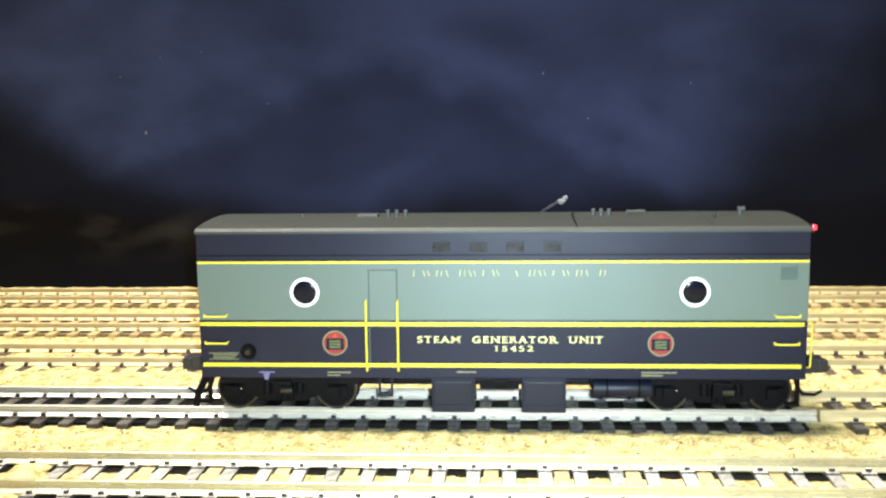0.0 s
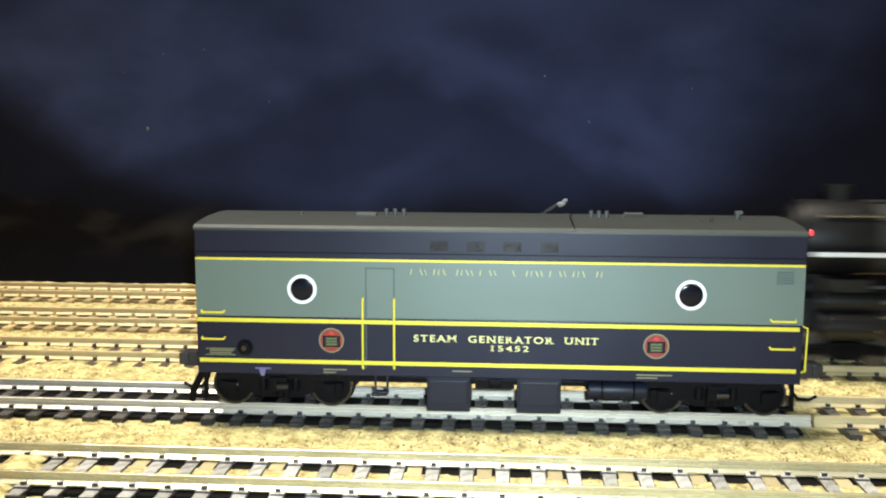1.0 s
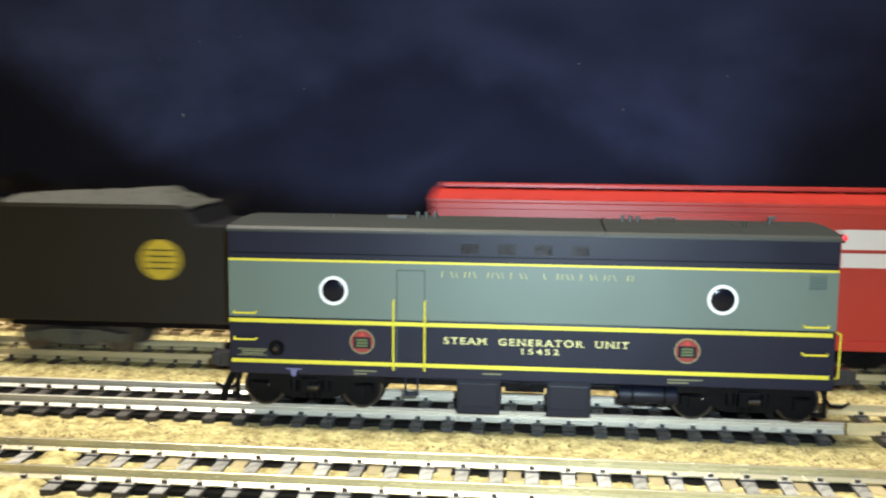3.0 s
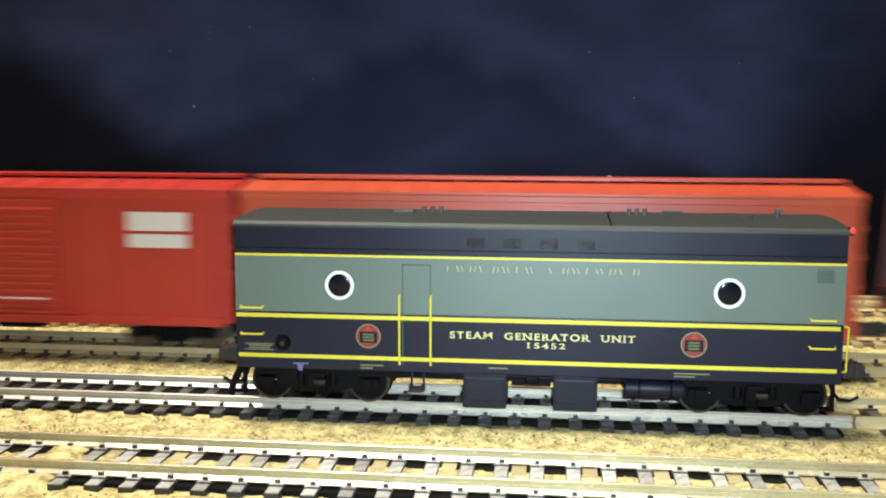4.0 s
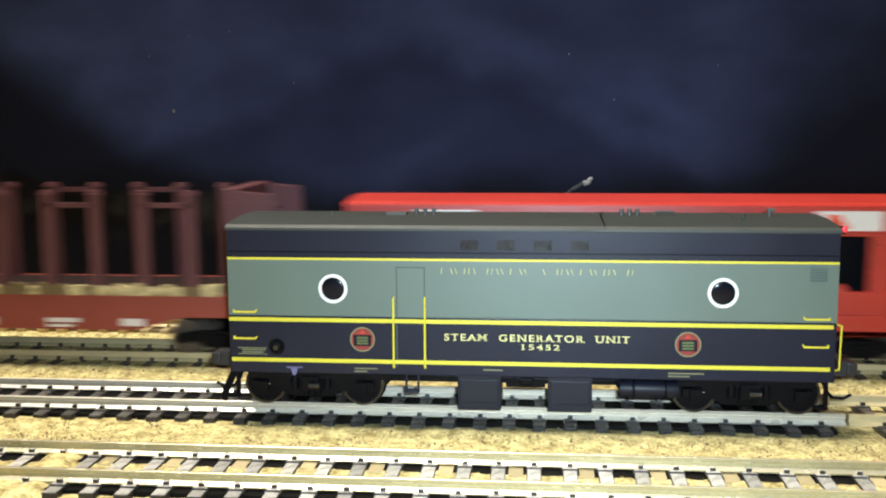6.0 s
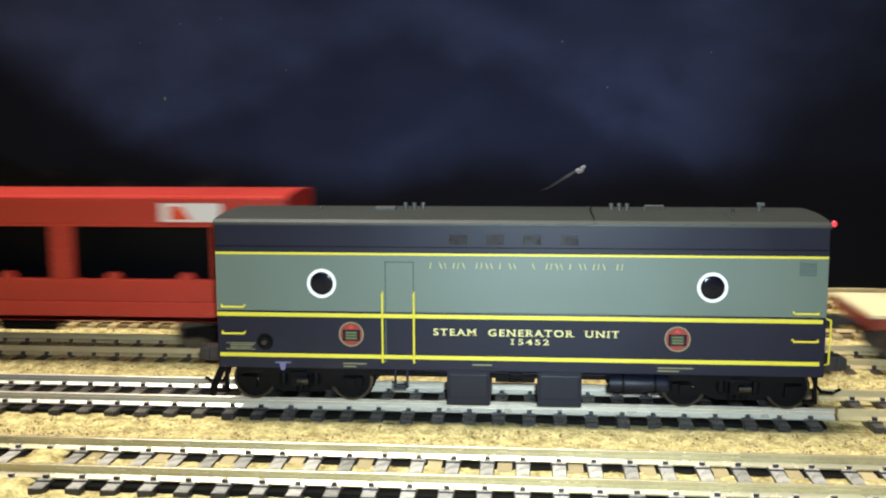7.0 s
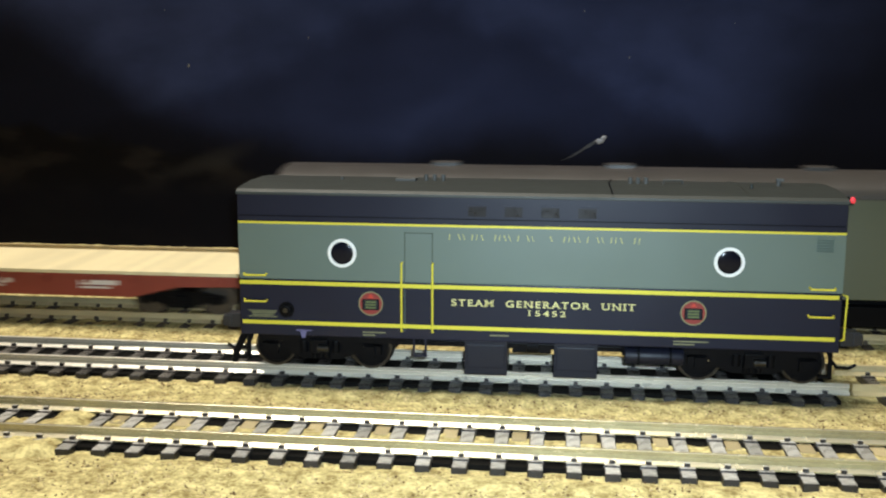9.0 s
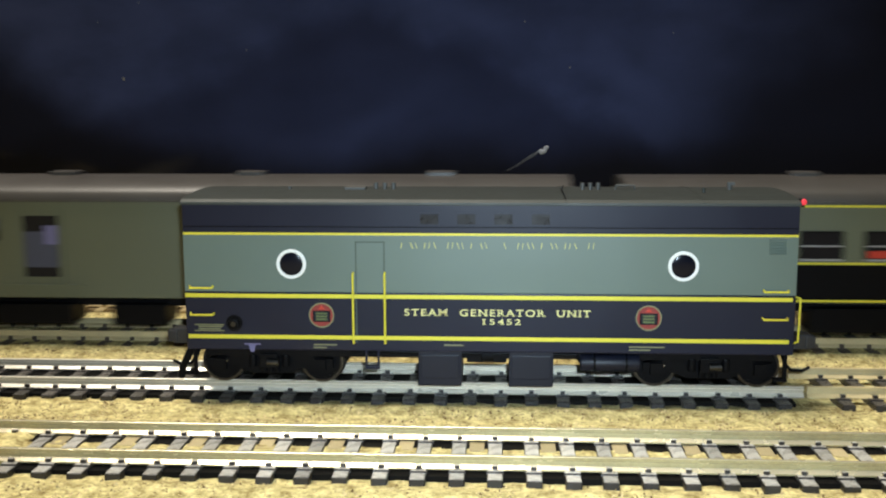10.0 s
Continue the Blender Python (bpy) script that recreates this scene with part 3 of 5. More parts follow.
def build_unit():
    u = thing("steam_generator_car", "grey-green and blue-black steam generator car parked on the rails", "railway car")
    L, y = 0.0715, -SIDE
    # body: lower band, green band, upper band, roof
    part("lower_side_band", made((box, -L, L, -SIDE, SIDE, 0.0098, 0.02385)), M_NAVY, u, "blue-black lower body", bevel=0.0003)
    part("green_side_band", made((box, -L, L, -SIDE, SIDE, 0.0239, 0.0379)), M_GREEN, u, "grey-green middle body", bevel=0.0002)
    part("upper_side_band", made((box, -L, L, -SIDE, SIDE, 0.03795, 0.0448)), M_NAVY, u, "blue-black upper body", bevel=0.0002)
    prof = [(-SIDE - 0.0003, 0.0446), (SIDE + 0.0003, 0.0446), (SIDE + 0.0002, 0.0453), (SIDE - 0.0008, 0.0459), (0.0120, 0.0464), (0.0050, 0.0468), (-0.0050, 0.0468), (-0.0120, 0.0464), (-SIDE + 0.0008, 0.0459), (-SIDE - 0.0002, 0.0453)]
    roof = part("roof", made((prism, prof, -L - 0.0003, L + 0.0003)), M_ROOF, u, "dusty olive-grey roof", bevel=0.0002)
    for x in (0.0182, 0.0496):
        part("roof_rib", made((prism, [(a, z + 0.00012) for a, z in prof[2:]], x, x + 0.0005)), M_ROOF, roof)
    part("panel_seam", made((box, -L + 0.0004, L - 0.0004, y - 0.00012, y, 0.0394, 0.0396)), M_BLACK, u)
    # stripes
    part("stripe", made((box, -L + 0.0001, L - 0.0001, y - 0.00006, y + 0.0001, 0.03755, 0.03810)), M_YELLOW, u, "thin yellow stripe")
    part("stripe", made((box, -L + 0.0001, L - 0.0008, y - 0.00006, y + 0.0001, 0.02250, 0.02345)), M_YELLOW, u, "yellow stripe")
    part("stripe", made((box, -L + 0.0005, L - 0.0012, y - 0.00006, y + 0.0001, 0.01255, 0.01350)), M_YELLOW, u, "yellow stripe")
    porthole(u, -0.0457, 0.0307, y)
    porthole(u, 0.0456, 0.0307, y)
    emblem(u, -0.0388, 0.0184, y)
    emblem(u, 0.0380, 0.0184, y)
    # door: raised leaf with a seam round it, and its hand rails
    door = part("side_door", made((box, -0.0303, -0.0239, y - 0.0001, y + 0.0003, 0.0239, 0.0358)), M_GREEN, u, "flush grey-green side door", bevel=0.0001)
    part("door_foot", made((box, -0.0303, -0.0239, y - 0.0001, y + 0.0003, 0.0140, 0.0222)), M_NAVY, door, bevel=0.0001)
    part("door_seam", made((box, -0.0306, -0.0303, y - 0.00005, y + 0.0002, 0.0118, 0.0361), (box, -0.0239, -0.0236, y - 0.00005, y + 0.0002, 0.0118, 0.0361), (box, -0.0306, -0.0236, y - 0.00005, y + 0.0002, 0.0358, 0.0361)), M_SEAM, door)
    for x in (-0.0311, -0.0236):
        grab(u, [(x, y, 0.0287), (x, y - 0.0011, 0.0285), (x, y - 0.0011, 0.0120), (x, y, 0.0118)], 0.00026)
    for x0, x1 in ((-0.0702, -0.0646), (0.0640, 0.0697)):
        for z in (0.0249, 0.0184):
            grab(u, [(x0, y, z + 0.0003), (x0 + 0.0002, y - 0.0009, z), (x1 - 0.0002, y - 0.0009, z), (x1, y, z + 0.0003)], 0.00024)
    grab(u, [(L, y + 0.001, 0.0236), (L + 0.0011, y + 0.0002, 0.0232), (L + 0.0009, y + 0.0002, 0.0130), (L, y + 0.001, 0.0125)])
    # upper windows
    for x in (-0.0131, -0.0045, 0.0041, 0.0127):
        w = part("upper_window", made((box, x - 0.0023, x + 0.0023, y - 0.0001, y + 0.0003, 0.0400, 0.0402), (box, x - 0.0023, x + 0.0023, y - 0.00025, y + 0.0003, 0.0426, 0.0429)), M_NAVY, u, "small upper window with a lip")
        part("pane", made((box, x - 0.0021, x + 0.0021, y - 0.00004, y + 0.0003, 0.0402, 0.0426)), M_PANE, w)
    # louvre
    lv = part("louvre", made((box, 0.0649, 0.0688, y - 0.00005, y + 0.0002, 0.0332, 0.0335)), M_GREEN, u, "small louvred vent")
    for i in range(6):
        z = 0.0336 + i * 0.00062
        part("slat", made((prism, [(y - 0.00035, z), (y, z + 0.0004), (y, z)], 0.0649, 0.0688)), M_GREEN, lv)
    # lettering
    words("lettering", "STEAM  GENERATOR  UNIT", 0.0023, 0.0027, y - 0.00008, 0.0192, M_LETTER, u, "cream yellow slab-serif lettering", 0.0436, 0.00003, True)
    words("fleet_number", "15452", 0.0019, 0.0036, y - 0.00008, 0.0171, M_LETTER, u, "cream yellow number", 0.0088, 0.00001, True)
    x = -0.0199
    for k in range(17):
        if k != 8:
            lean = 0.0005 if k % 2 else -0.0002
            strokes = [(x, 0.00026)] + ([(x + 0.0011, 0.0002)] if k % 3 else [])
            for a, w in strokes:
                part("name_mark", made((slab, [(a, 0.0345), (a + w, 0.0345), (a + w - lean, 0.0359), (a - lean, 0.0359)], y - 0.00005, y)), M_FAINT, u)
        x += 0.00272
    bars(u, -0.0694, -0.0622, 0.0160, [(0.0002, 0.0013, 1), (0.0002, 0, 1)], y - 0.00004, M_PLATE, "plate_rim")
    bars(u, -0.0684, -0.0626, 0.0156, [(0.0003, 0.0003, 1.0), (0.0003, 0.0003, 0.9)], y - 0.00004, M_PLATE, "data_mark")
    bars(u, -0.0408, -0.0352, 0.0114, [(0.0003, 0.0004, 1), (0.0003, 0, 0.55)], y - 0.00004, M_PLATE, "data_mark")
    bars(u, 0.0336, 0.0418, 0.0116, [(0.0003, 0.0004, 1), (0.0003, 0, 0.6)], y - 0.00004, M_PLATE, "data_mark")
    bars(u, -0.0098, -0.0052, 0.0116, [(0.0003, 0, 1)], y - 0.00004, M_PLATE, "data_mark")
    tab = part("violet_tab", made((box, -0.0574, -0.0536, y - 0.0003, y, 0.0111, 0.0114), (slab, [(-0.0564, 0.0110), (-0.0548, 0.0110), (-0.0552, 0.0094), (-0.0560, 0.0094)], y - 0.0003, y)), M_VIOLET, u, "pale violet bracket tab")
    filler = part("filler_cap", made((tube, (-0.0598, y + 0.0004, 0.0163), (-0.0598, y - 0.0012, 0.0163), 0.0013, 20)), M_BLACK, u, "round filler cap", bevel=0.0002, smooth=True)
    part("cap_face", made((tube, (-0.0598, y - 0.0011, 0.0163), (-0.0598, y - 0.0014, 0.0163), 0.0006, 14)), M_DULL, filler)
    part("filler_cup", made((ring, (-0.0598, 0.0163), 0.0013, 0.0020, y - 0.0001, y + 0.0002, 24)), M_BLACK, u)
    # roof fittings
    z = 0.0467
    part("hatch", made((box, -0.0352, -0.0300, -0.002, 0.002, z, z + 0.0007)), M_FITTING, u, bevel=0.0002)
    for xs in ((-0.0276, -0.0254, -0.0232), (0.0235, 0.0254, 0.0273)):
        for x in xs:
            part("steam_stack", made((tube, (x, 0, z - 0.0003), (x, 0, z + 0.0017), 0.00055, 14)), M_FITTING, u, "short steam pipe", smooth=True)
    bm = bmesh.new()
    wire(bm, [(0.0315, 0, z), (0.0317, 0, z + 0.0011), (0.0361, 0, z + 0.0011), (0.0363, 0, z)], 0.00025)
    part("lift_ring", bm, M_FITTING, u, smooth=True)
    bm = made((tube, (0.0592, 0, z - 0.0002), (0.0592, 0, z + 0.0017), 0.0006, 12), (box, 0.0586, 0.0604, -0.0007, 0.0007, z + 0.0012, z + 0.0020))
    part("whistle", bm, M_FITTING, u, bevel=0.0001)
    part("vent_knob", made((tube, (-0.0493, 0, z - 0.0003), (-0.0493, 0, z + 0.0007), 0.0005, 12)), M_FITTING, u)
    part("lift_ring", made((tube, (0.0511, -0.0100, 0.0470), (0.0511, -0.0100, 0.0482), 0.0004, 10)), M_ROOF, u)
    bm = bmesh.new()
    wire(bm, [(0.0185, -0.0172, 0.0459), (0.0183, -0.0120, 0.0467), (0.0180, -0.0045, 0.0474), (0.0188, 0.0, 0.0477)], 0.00015)
    part("hose", bm, M_BLACK, u, "thin dark roof hose", smooth=True)
    mk = part("marker_lamp", made((box, L, L + 0.0011, y + 0.0004, y + 0.0024, 0.0444, 0.0462)), M_BLACK, u, "corner marker lamp", bevel=0.0002)
    bm = bmesh.new()
    ball(bm, (L + 0.0008, y + 0.0008, 0.0455), 0.00080)
    part("lens", bm, M_MARKER, mk, "red glowing marker lens", smooth=True)
    # underframe
    part("underframe", made((box, -0.068, 0.068, -0.0140, 0.0140, 0.0074, 0.0100), (box, -0.0690, 0.0690, -0.003, 0.003, 0.0068, 0.0098)), M_BLACK, u)
    for x0, x1 in ((-0.0160, -0.0056), (0.0056, 0.0161)):
        part("battery_box", made((box, x0, x1, y + 0.0012, -0.004, 0.0012, 0.0098), (box, x0 + 0.0006, x1 - 0.0006, y + 0.0009, y + 0.0013, 0.0030, 0.0088)), M_NAVYDARK, u, "blue-black under-floor tank box", bevel=0.0003)
    air = part("air_tank", made((tube, (0.0225, y + 0.0032, 0.0068), (0.0365, y + 0.0032, 0.0068), 0.0021, 24)), M_NAVYDARK, u, "horizontal air tank", bevel=0.0005, smooth=True)
    part("strap", made((ring, (0, 0), 0.0021, 0.0023, -0.0003, 0.0003, 20)), M_BLACK, air).matrix_basis = pose(0.0258, y + 0.0032, 0.0068, 0, 0, 90)
    part("strap", made((ring, (0, 0), 0.0021, 0.0023, -0.0003, 0.0003, 20)), M_BLACK, air).matrix_basis = pose(0.0333, y + 0.0032, 0.0068, 0, 0, 90)
    part("step", made((box, -0.0286, -0.0281, y + 0.0004, y + 0.0014, 0.0055, 0.0098), (box, -0.0257, -0.0252, y + 0.0004, y + 0.0014, 0.0055, 0.0098), (box, -0.0286, -0.0252, y + 0.0004, y + 0.0020, 0.0053, 0.0060)), M_NAVY, u, bevel=0.0001)
    bm = made((box, -0.0045, 0.0050, y + 0.004, y + 0.008, 0.0062, 0.0098), (tube, (-0.001, y + 0.002, 0.0085), (0.002, y + 0.002, 0.0085), 0.0014, 14))
    part("brake_gear", bm, M_BLACK, u, bevel=0.0002)
    bm = bmesh.new()
    wire(bm, [(-0.034, y + 0.003, 0.0092), (-0.018, y + 0.003, 0.0088), (0.0215, y + 0.003, 0.0086), (0.0225, y + 0.003, 0.0070)], 0.0004)
    part("pipe", bm, M_BLACK, u, smooth=True)
    for x in (-0.0525, 0.0530):
        t = truck(u, x, IDLE, base=0.0245, r=0.0052, face=M_BLACK)
        for c in (-0.01225, 0.01225):
            part("tyre", made((ring, (c, 0.0052), 0.0047, 0.00526, -0.0100, -0.0080, 30)), M_DULL, t, "worn steel tyre", smooth=True)
        bm = made((box, -0.0022, 0.0022, -0.0150, -0.0120, 0.0046, 0.0082), (tube, (-0.0040, -0.0136, 0.0048), (-0.0040, -0.0136, 0.0078), 0.0010, 12), (tube, (0.0040, -0.0136, 0.0048), (0.0040, -0.0136, 0.0078), 0.0010, 12))
        part("spring_set", bm, M_BLACK, t, bevel=0.0002)
        part("brake_cylinder", made((tube, (-0.0002, -0.0152, 0.0062), (0.0026, -0.0152, 0.0062), 0.0009, 14)), M_DULL, t, smooth=True)
        # Tiny bright beads stand in for glints on the wheels and frame.
        for dx, dz in ((-0.0105, 0.0060), (-0.0046, 0.0058), (0.0020, 0.0052)):
            bm = bmesh.new()
            ball(bm, (dx, -0.0136, dz), 0.00024, 1.2, 0.6, 0.9, 10, 6)
            part("axle_bolt", bm, M_STEEL, t, "bright bead standing in for a glint", smooth=True)
    coupler(u, -L - 0.0004, -1)
    coupler(u, L + 0.0004, 1)
    for s in (-1, 1):
        for q in (-1, 1):
            e = s * (L - 0.0012)
            part("end_step", made((box, e - 0.0004, e + 0.0004, q * 0.0150 - 0.0006, q * 0.0150 + 0.0006, 0.0030, 0.0098), (box, e - 0.0026, e + 0.0004, q * 0.0150 - 0.0010, q * 0.0150 + 0.0010, 0.0030, 0.0036)), M_BLACK, u)
        bm = bmesh.new()
        wire(bm, [(s * (L + 0.0005), -0.004, 0.0085), (s * (L + 0.0014), -0.005, 0.0050), (s * (L + 0.0030), -0.005, 0.0030), (s * (L + 0.0058), -0.005, 0.0028), (s * (L + 0.0076), -0.005, 0.0038)], 0.0004)
        part("air_hose", bm, M_BLACK, u, "black hanging air hose", smooth=True)
    bm = bmesh.new()
    wire(bm, [(-L + 0.0005, -0.0150, 0.0098), (-L - 0.0018, -0.0155, 0.0050), (-L - 0.0024, -0.0155, 0.0022)], 0.0009)
    part("cut_lever", bm, M_BLACK, u, smooth=True)
    return u


build_unit()

# ---------------------------------------------------------------- the passing train
# every vehicle: local x = 0 at its front end; rests on the rails at z = 0
TRAIN = []


def vehicle(name, label, category, front):
    v = thing(name, label, category, "the passing train")
    v.matrix_basis = pose(front, LINES["A"], 0)
    TRAIN.append((v, front))
    return v


def arch(half, z0, z1, n=9, flat=0.0):
    """A rounded roof profile from eave to eave."""
    return [(half * math.cos(a), z0 + (z1 - z0) * math.sin(a)) for a in (math.pi * i / n for i in range(n + 1))]


def freight_base(v, length, material, z=0.0098):
    part("underframe", made((box, 0.001, length - 0.001, -0.0030, 0.0030, z - 0.003, z), *[(box, length * f - 0.0006, length * f + 0.0006, -0.0150, 0.0150, z - 0.0018, z) for f in (0.1, 0.26, 0.42, 0.58, 0.74, 0.9)]), M_BLACK, v)
    for x in (0.021, length - 0.021):
        truck(v, x, WHEELS)
    coupler(v, 0.0012, -1)
    coupler(v, length - 0.0012, 1)
    part("brake_reservoir", made((tube, (length * 0.45, -0.008, z - 0.0030), (length * 0.56, -0.008, z - 0.0030), 0.0020, 14)), M_BLACK, v, smooth=True)


def ladder(v, x, y, z0, z1, w, material, n=6):
    bm = bmesh.new()
    for s in (0, 1):
        box(bm, x + s * w - 0.0002, x + s * w + 0.0002, y - 0.0007, y, z0, z1)
    for i in range(n):
        zz = z0 + (z1 - z0) * (i + 0.5) / n
        box(bm, x, x + w, y - 0.0008, y - 0.0005, zz - 0.00018, zz + 0.00018)
    return part("ladder", bm, material, v)


def box_car(name, label, front, length, paint, door, marks):
    v = vehicle(name, label, "freight car", front)
    y, top = -SIDE, 0.0488
    part("body", made((box, 0, length, -SIDE, SIDE, 0.0096, top)), paint, v, bevel=0.0003)
    prof = [(-SIDE - 0.0005, top - 0.0004), (SIDE + 0.0005, top - 0.0004), (SIDE + 0.0005, top + 0.0006), (SIDE - 0.002, top + 0.0010), (0, top + 0.0028), (-SIDE + 0.002, top + 0.0010), (-SIDE - 0.0005, top + 0.0006)]
    roof = part("roof", made((prism, prof, -0.0004, length + 0.0004)), paint, v, bevel=0.0002)
    for k in range(1, int(length / 0.0105)):
        part("roof_rib", made((prism, [(a, z + 0.0004) for a, z in prof[2:]], k * 0.0105 - 0.0005, k * 0.0105 + 0.0005)), paint, roof)
    part("running_board", made((box, 0.001, length - 0.001, -0.0035, 0.0035, top + 0.0032, top + 0.0040)), paint, v)
    part("side_sill", made((box, 0.003, length - 0.003, y - 0.0007, y, 0.0086, 0.0112), (box, 0.0, length, y - 0.0006, y, top - 0.0022, top - 0.0004)), paint, v, bevel=0.0002)
    for i in range(int(length / 0.0118) + 1):
        x = 0.0015 + i * (length - 0.003) / int(length / 0.0118)
        if not door[0] - 0.001 < x < door[1] + 0.001:
            part("side_post", made((box, x - 0.0004, x + 0.0004, y - 0.0004, y, 0.0122, top - 0.0022)), paint, v)
    d = part("sliding_door", made((box, door[0], door[1], y - 0.0010, y, 0.0125, top - 0.0030)), paint, v, "corrugated sliding door", bevel=0.0002)
    for i in range(14):
        zz = 0.0142 + i * 0.00222
        part("corrugation", made((prism, [(y - 0.0013, zz), (y - 0.0009, zz + 0.0007), (y - 0.0009, zz - 0.0007)], door[0] + 0.0008, door[1] - 0.0008)), paint, d)
    part("door_track", made((box, door[0] - 0.012, door[1] + 0.004, y - 0.0016, y, 0.0118, 0.0126)), paint, v)
    part("door_bar", made((box, door[0] + 0.0035, door[0] + 0.0145, y - 0.0020, y - 0.0014, 0.0160, 0.0164)), M_BARS, d)
    part("door_bar", made((box, door[1] - 0.0185, door[1] - 0.0035, y - 0.0020, y - 0.0014, 0.0160, 0.0164)), M_BARS, d)
    for i in range(4):
        zz = 0.016 + i * 0.0082
        for x in (0.0, length):
            part("end_rib", made((tube, (x, -SIDE + 0.001, zz), (x, SIDE - 0.001, zz), 0.0009, 8)), paint, v)
    ladder(v, 0.0020, y, 0.012, 0.046, 0.0045, paint, 8)
    ladder(v, length - 0.0065, y, 0.012, 0.046, 0.0045, paint, 8)
    for x0, x1, z1, rows in marks:
        bars(v, x0, x1, z1, rows, y - 0.0005)
    freight_base(v, length, paint)
    return v


box_car("box_car", "bright red steel box car with white lettering bars", 0.4005, 0.1435, M_RED1, (0.056, 0.090),
        [(0.0155, 0.0340, 0.0370, [(0.0019, 0.0006, 1), (0.0030, 0.0014, 0.95), (0.0012, 0.0016, 0.8), (0.0020, 0.0016, 0.9), (0.0022, 0.0016, 0.9), (0.0007, 0.0012, 0.85), (0.0007, 0, 0.7)]), (0.112, 0.130, 0.0425, [(0.0055, 0.0010, 1), (0.0040, 0.0016, 1)])])
box_car("box_car", "long orange-red double-door box car with white lettering", 0.5465, 0.1745, M_RED2, (0.0515, 0.0970),
        [(0.013, 0.030, 0.0405, [(0.0024, 0.0012, 1), (0.0020, 0.0018, 0.95), (0.0012, 0.0012, 0.6), (0.0012, 0.0040, 0.75), (0.0010, 0.0008, 0.8), (0.0010, 0.0010, 0.75), (0.0008, 0, 0.7)]),
         (0.1360, 0.1495, 0.0430, [(0.0022, 0.0004, 1), (0.0022, 0.0004, 1), (0.0022, 0.0004, 1), (0.0016, 0, 1)]), (0.1400, 0.1495, 0.0272, [(0.0012, 0.0006, 1), (0.0012, 0.0006, 1), (0.0010, 0, 1)]), (0.1340, 0.1495, 0.0222, [(0.0007, 0, 1)])])


def bulkhead_flat(front, length):
    v = vehicle("bulkhead_flat_car", "oxide-brown bulkhead flat car carrying upright stakes", "freight car", front)
    y = -SIDE
    part("side_sill", made((slab, [(0, 0.0125), (0.03, 0.0125), (0.045, 0.0085), (length - 0.045, 0.0085), (length - 0.03, 0.0125), (length, 0.0125), (length, 0.0195), (0, 0.0195)], y, y + 0.0015),
                           (slab, [(0, 0.0125), (0.03, 0.0125), (0.045, 0.0085), (length - 0.045, 0.0085), (length - 0.03, 0.0125), (length, 0.0125), (length, 0.0195), (0, 0.0195)], -y - 0.0015, -y)), M_OXIDE2, v, bevel=0.0002)
    part("deck", made((box, 0, length, -SIDE + 0.0014, SIDE - 0.0014, 0.0165, 0.0194)), M_DARKDECK, v, "dark oxide-brown deck")
    rng = random.Random(4)
    for k in range(60):
        x = 0.018 + (length - 0.036) * k / 60
        part("timber_packing", made((box, x, x + 0.0026, y - 0.0004, y + 0.0012, 0.0190, 0.0214 + rng.random() * 0.0012)), M_GRAIN if rng.random() < 0.5 else M_OLDDECK, v, "golden timber packing")
    for x0, way in ((0, 1), (length, -1)):
        a, b = sorted((x0, x0 + way * 0.017))
        bh = part("bulkhead", made((box, a + 0.0125 if way > 0 else a, b if way > 0 else b - 0.0125, -SIDE, SIDE, 0.0190, 0.0505), (slab, [(x0, 0.0195), (x0 + way * 0.013, 0.0195), (x0 + way * 0.013, 0.0500), (x0 + way * 0.002, 0.0490)], y, y + 0.0012),
                                   (slab, [(x0, 0.0195), (x0 + way * 0.013, 0.0195), (x0 + way * 0.013, 0.0500), (x0 + way * 0.002, 0.0490)], -y - 0.0012, -y)), M_OXIDE, v, "tall steel end bulkhead", bevel=0.0002)
        for zz in (0.025, 0.032, 0.039, 0.046):
            part("bulkhead_rib", made((box, a, b, y - 0.0004, y, zz, zz + 0.0009)), M_OXIDE, bh)
    n = 12
    gap = (length - 0.054) / (n - 1)
    for k in range(n):
        x = 0.027 + gap * k
        for s in (-1, 1):
            y0, y1 = sorted((s * SIDE, s * (SIDE - 0.0022)))
            part("stake", made((box, x - 0.0017, x + 0.0017, y0, y1, 0.0193, 0.0500), (box, x - 0.0023, x + 0.0023, y0 - 0.0002, y1 + 0.0002, 0.0486, 0.0492)), M_OXIDE, v, bevel=0.0002)
        if k < n - 1:
            y0, y1 = (y, y + 0.0012) if k % 2 == 0 else (-y - 0.0012, -y)
            part("cross_bar", made((box, x, x + gap, y0, y1, *((0.0450, 0.0464) if k % 2 == 0 else (0.0470, 0.0484)))), M_OXIDE, v)
    for k in range(7):
        x = 0.026 + k * (length - 0.052) / 7
        bars(v, x, x + 0.010, 0.0120, [(0.0013, 0.0006, 1), (0.0008, 0, 0.8)] if k % 2 else [(0.0022, 0, 0.7)], y - 0.0001)
    freight_base(v, length, M_OXIDE2, 0.0125)


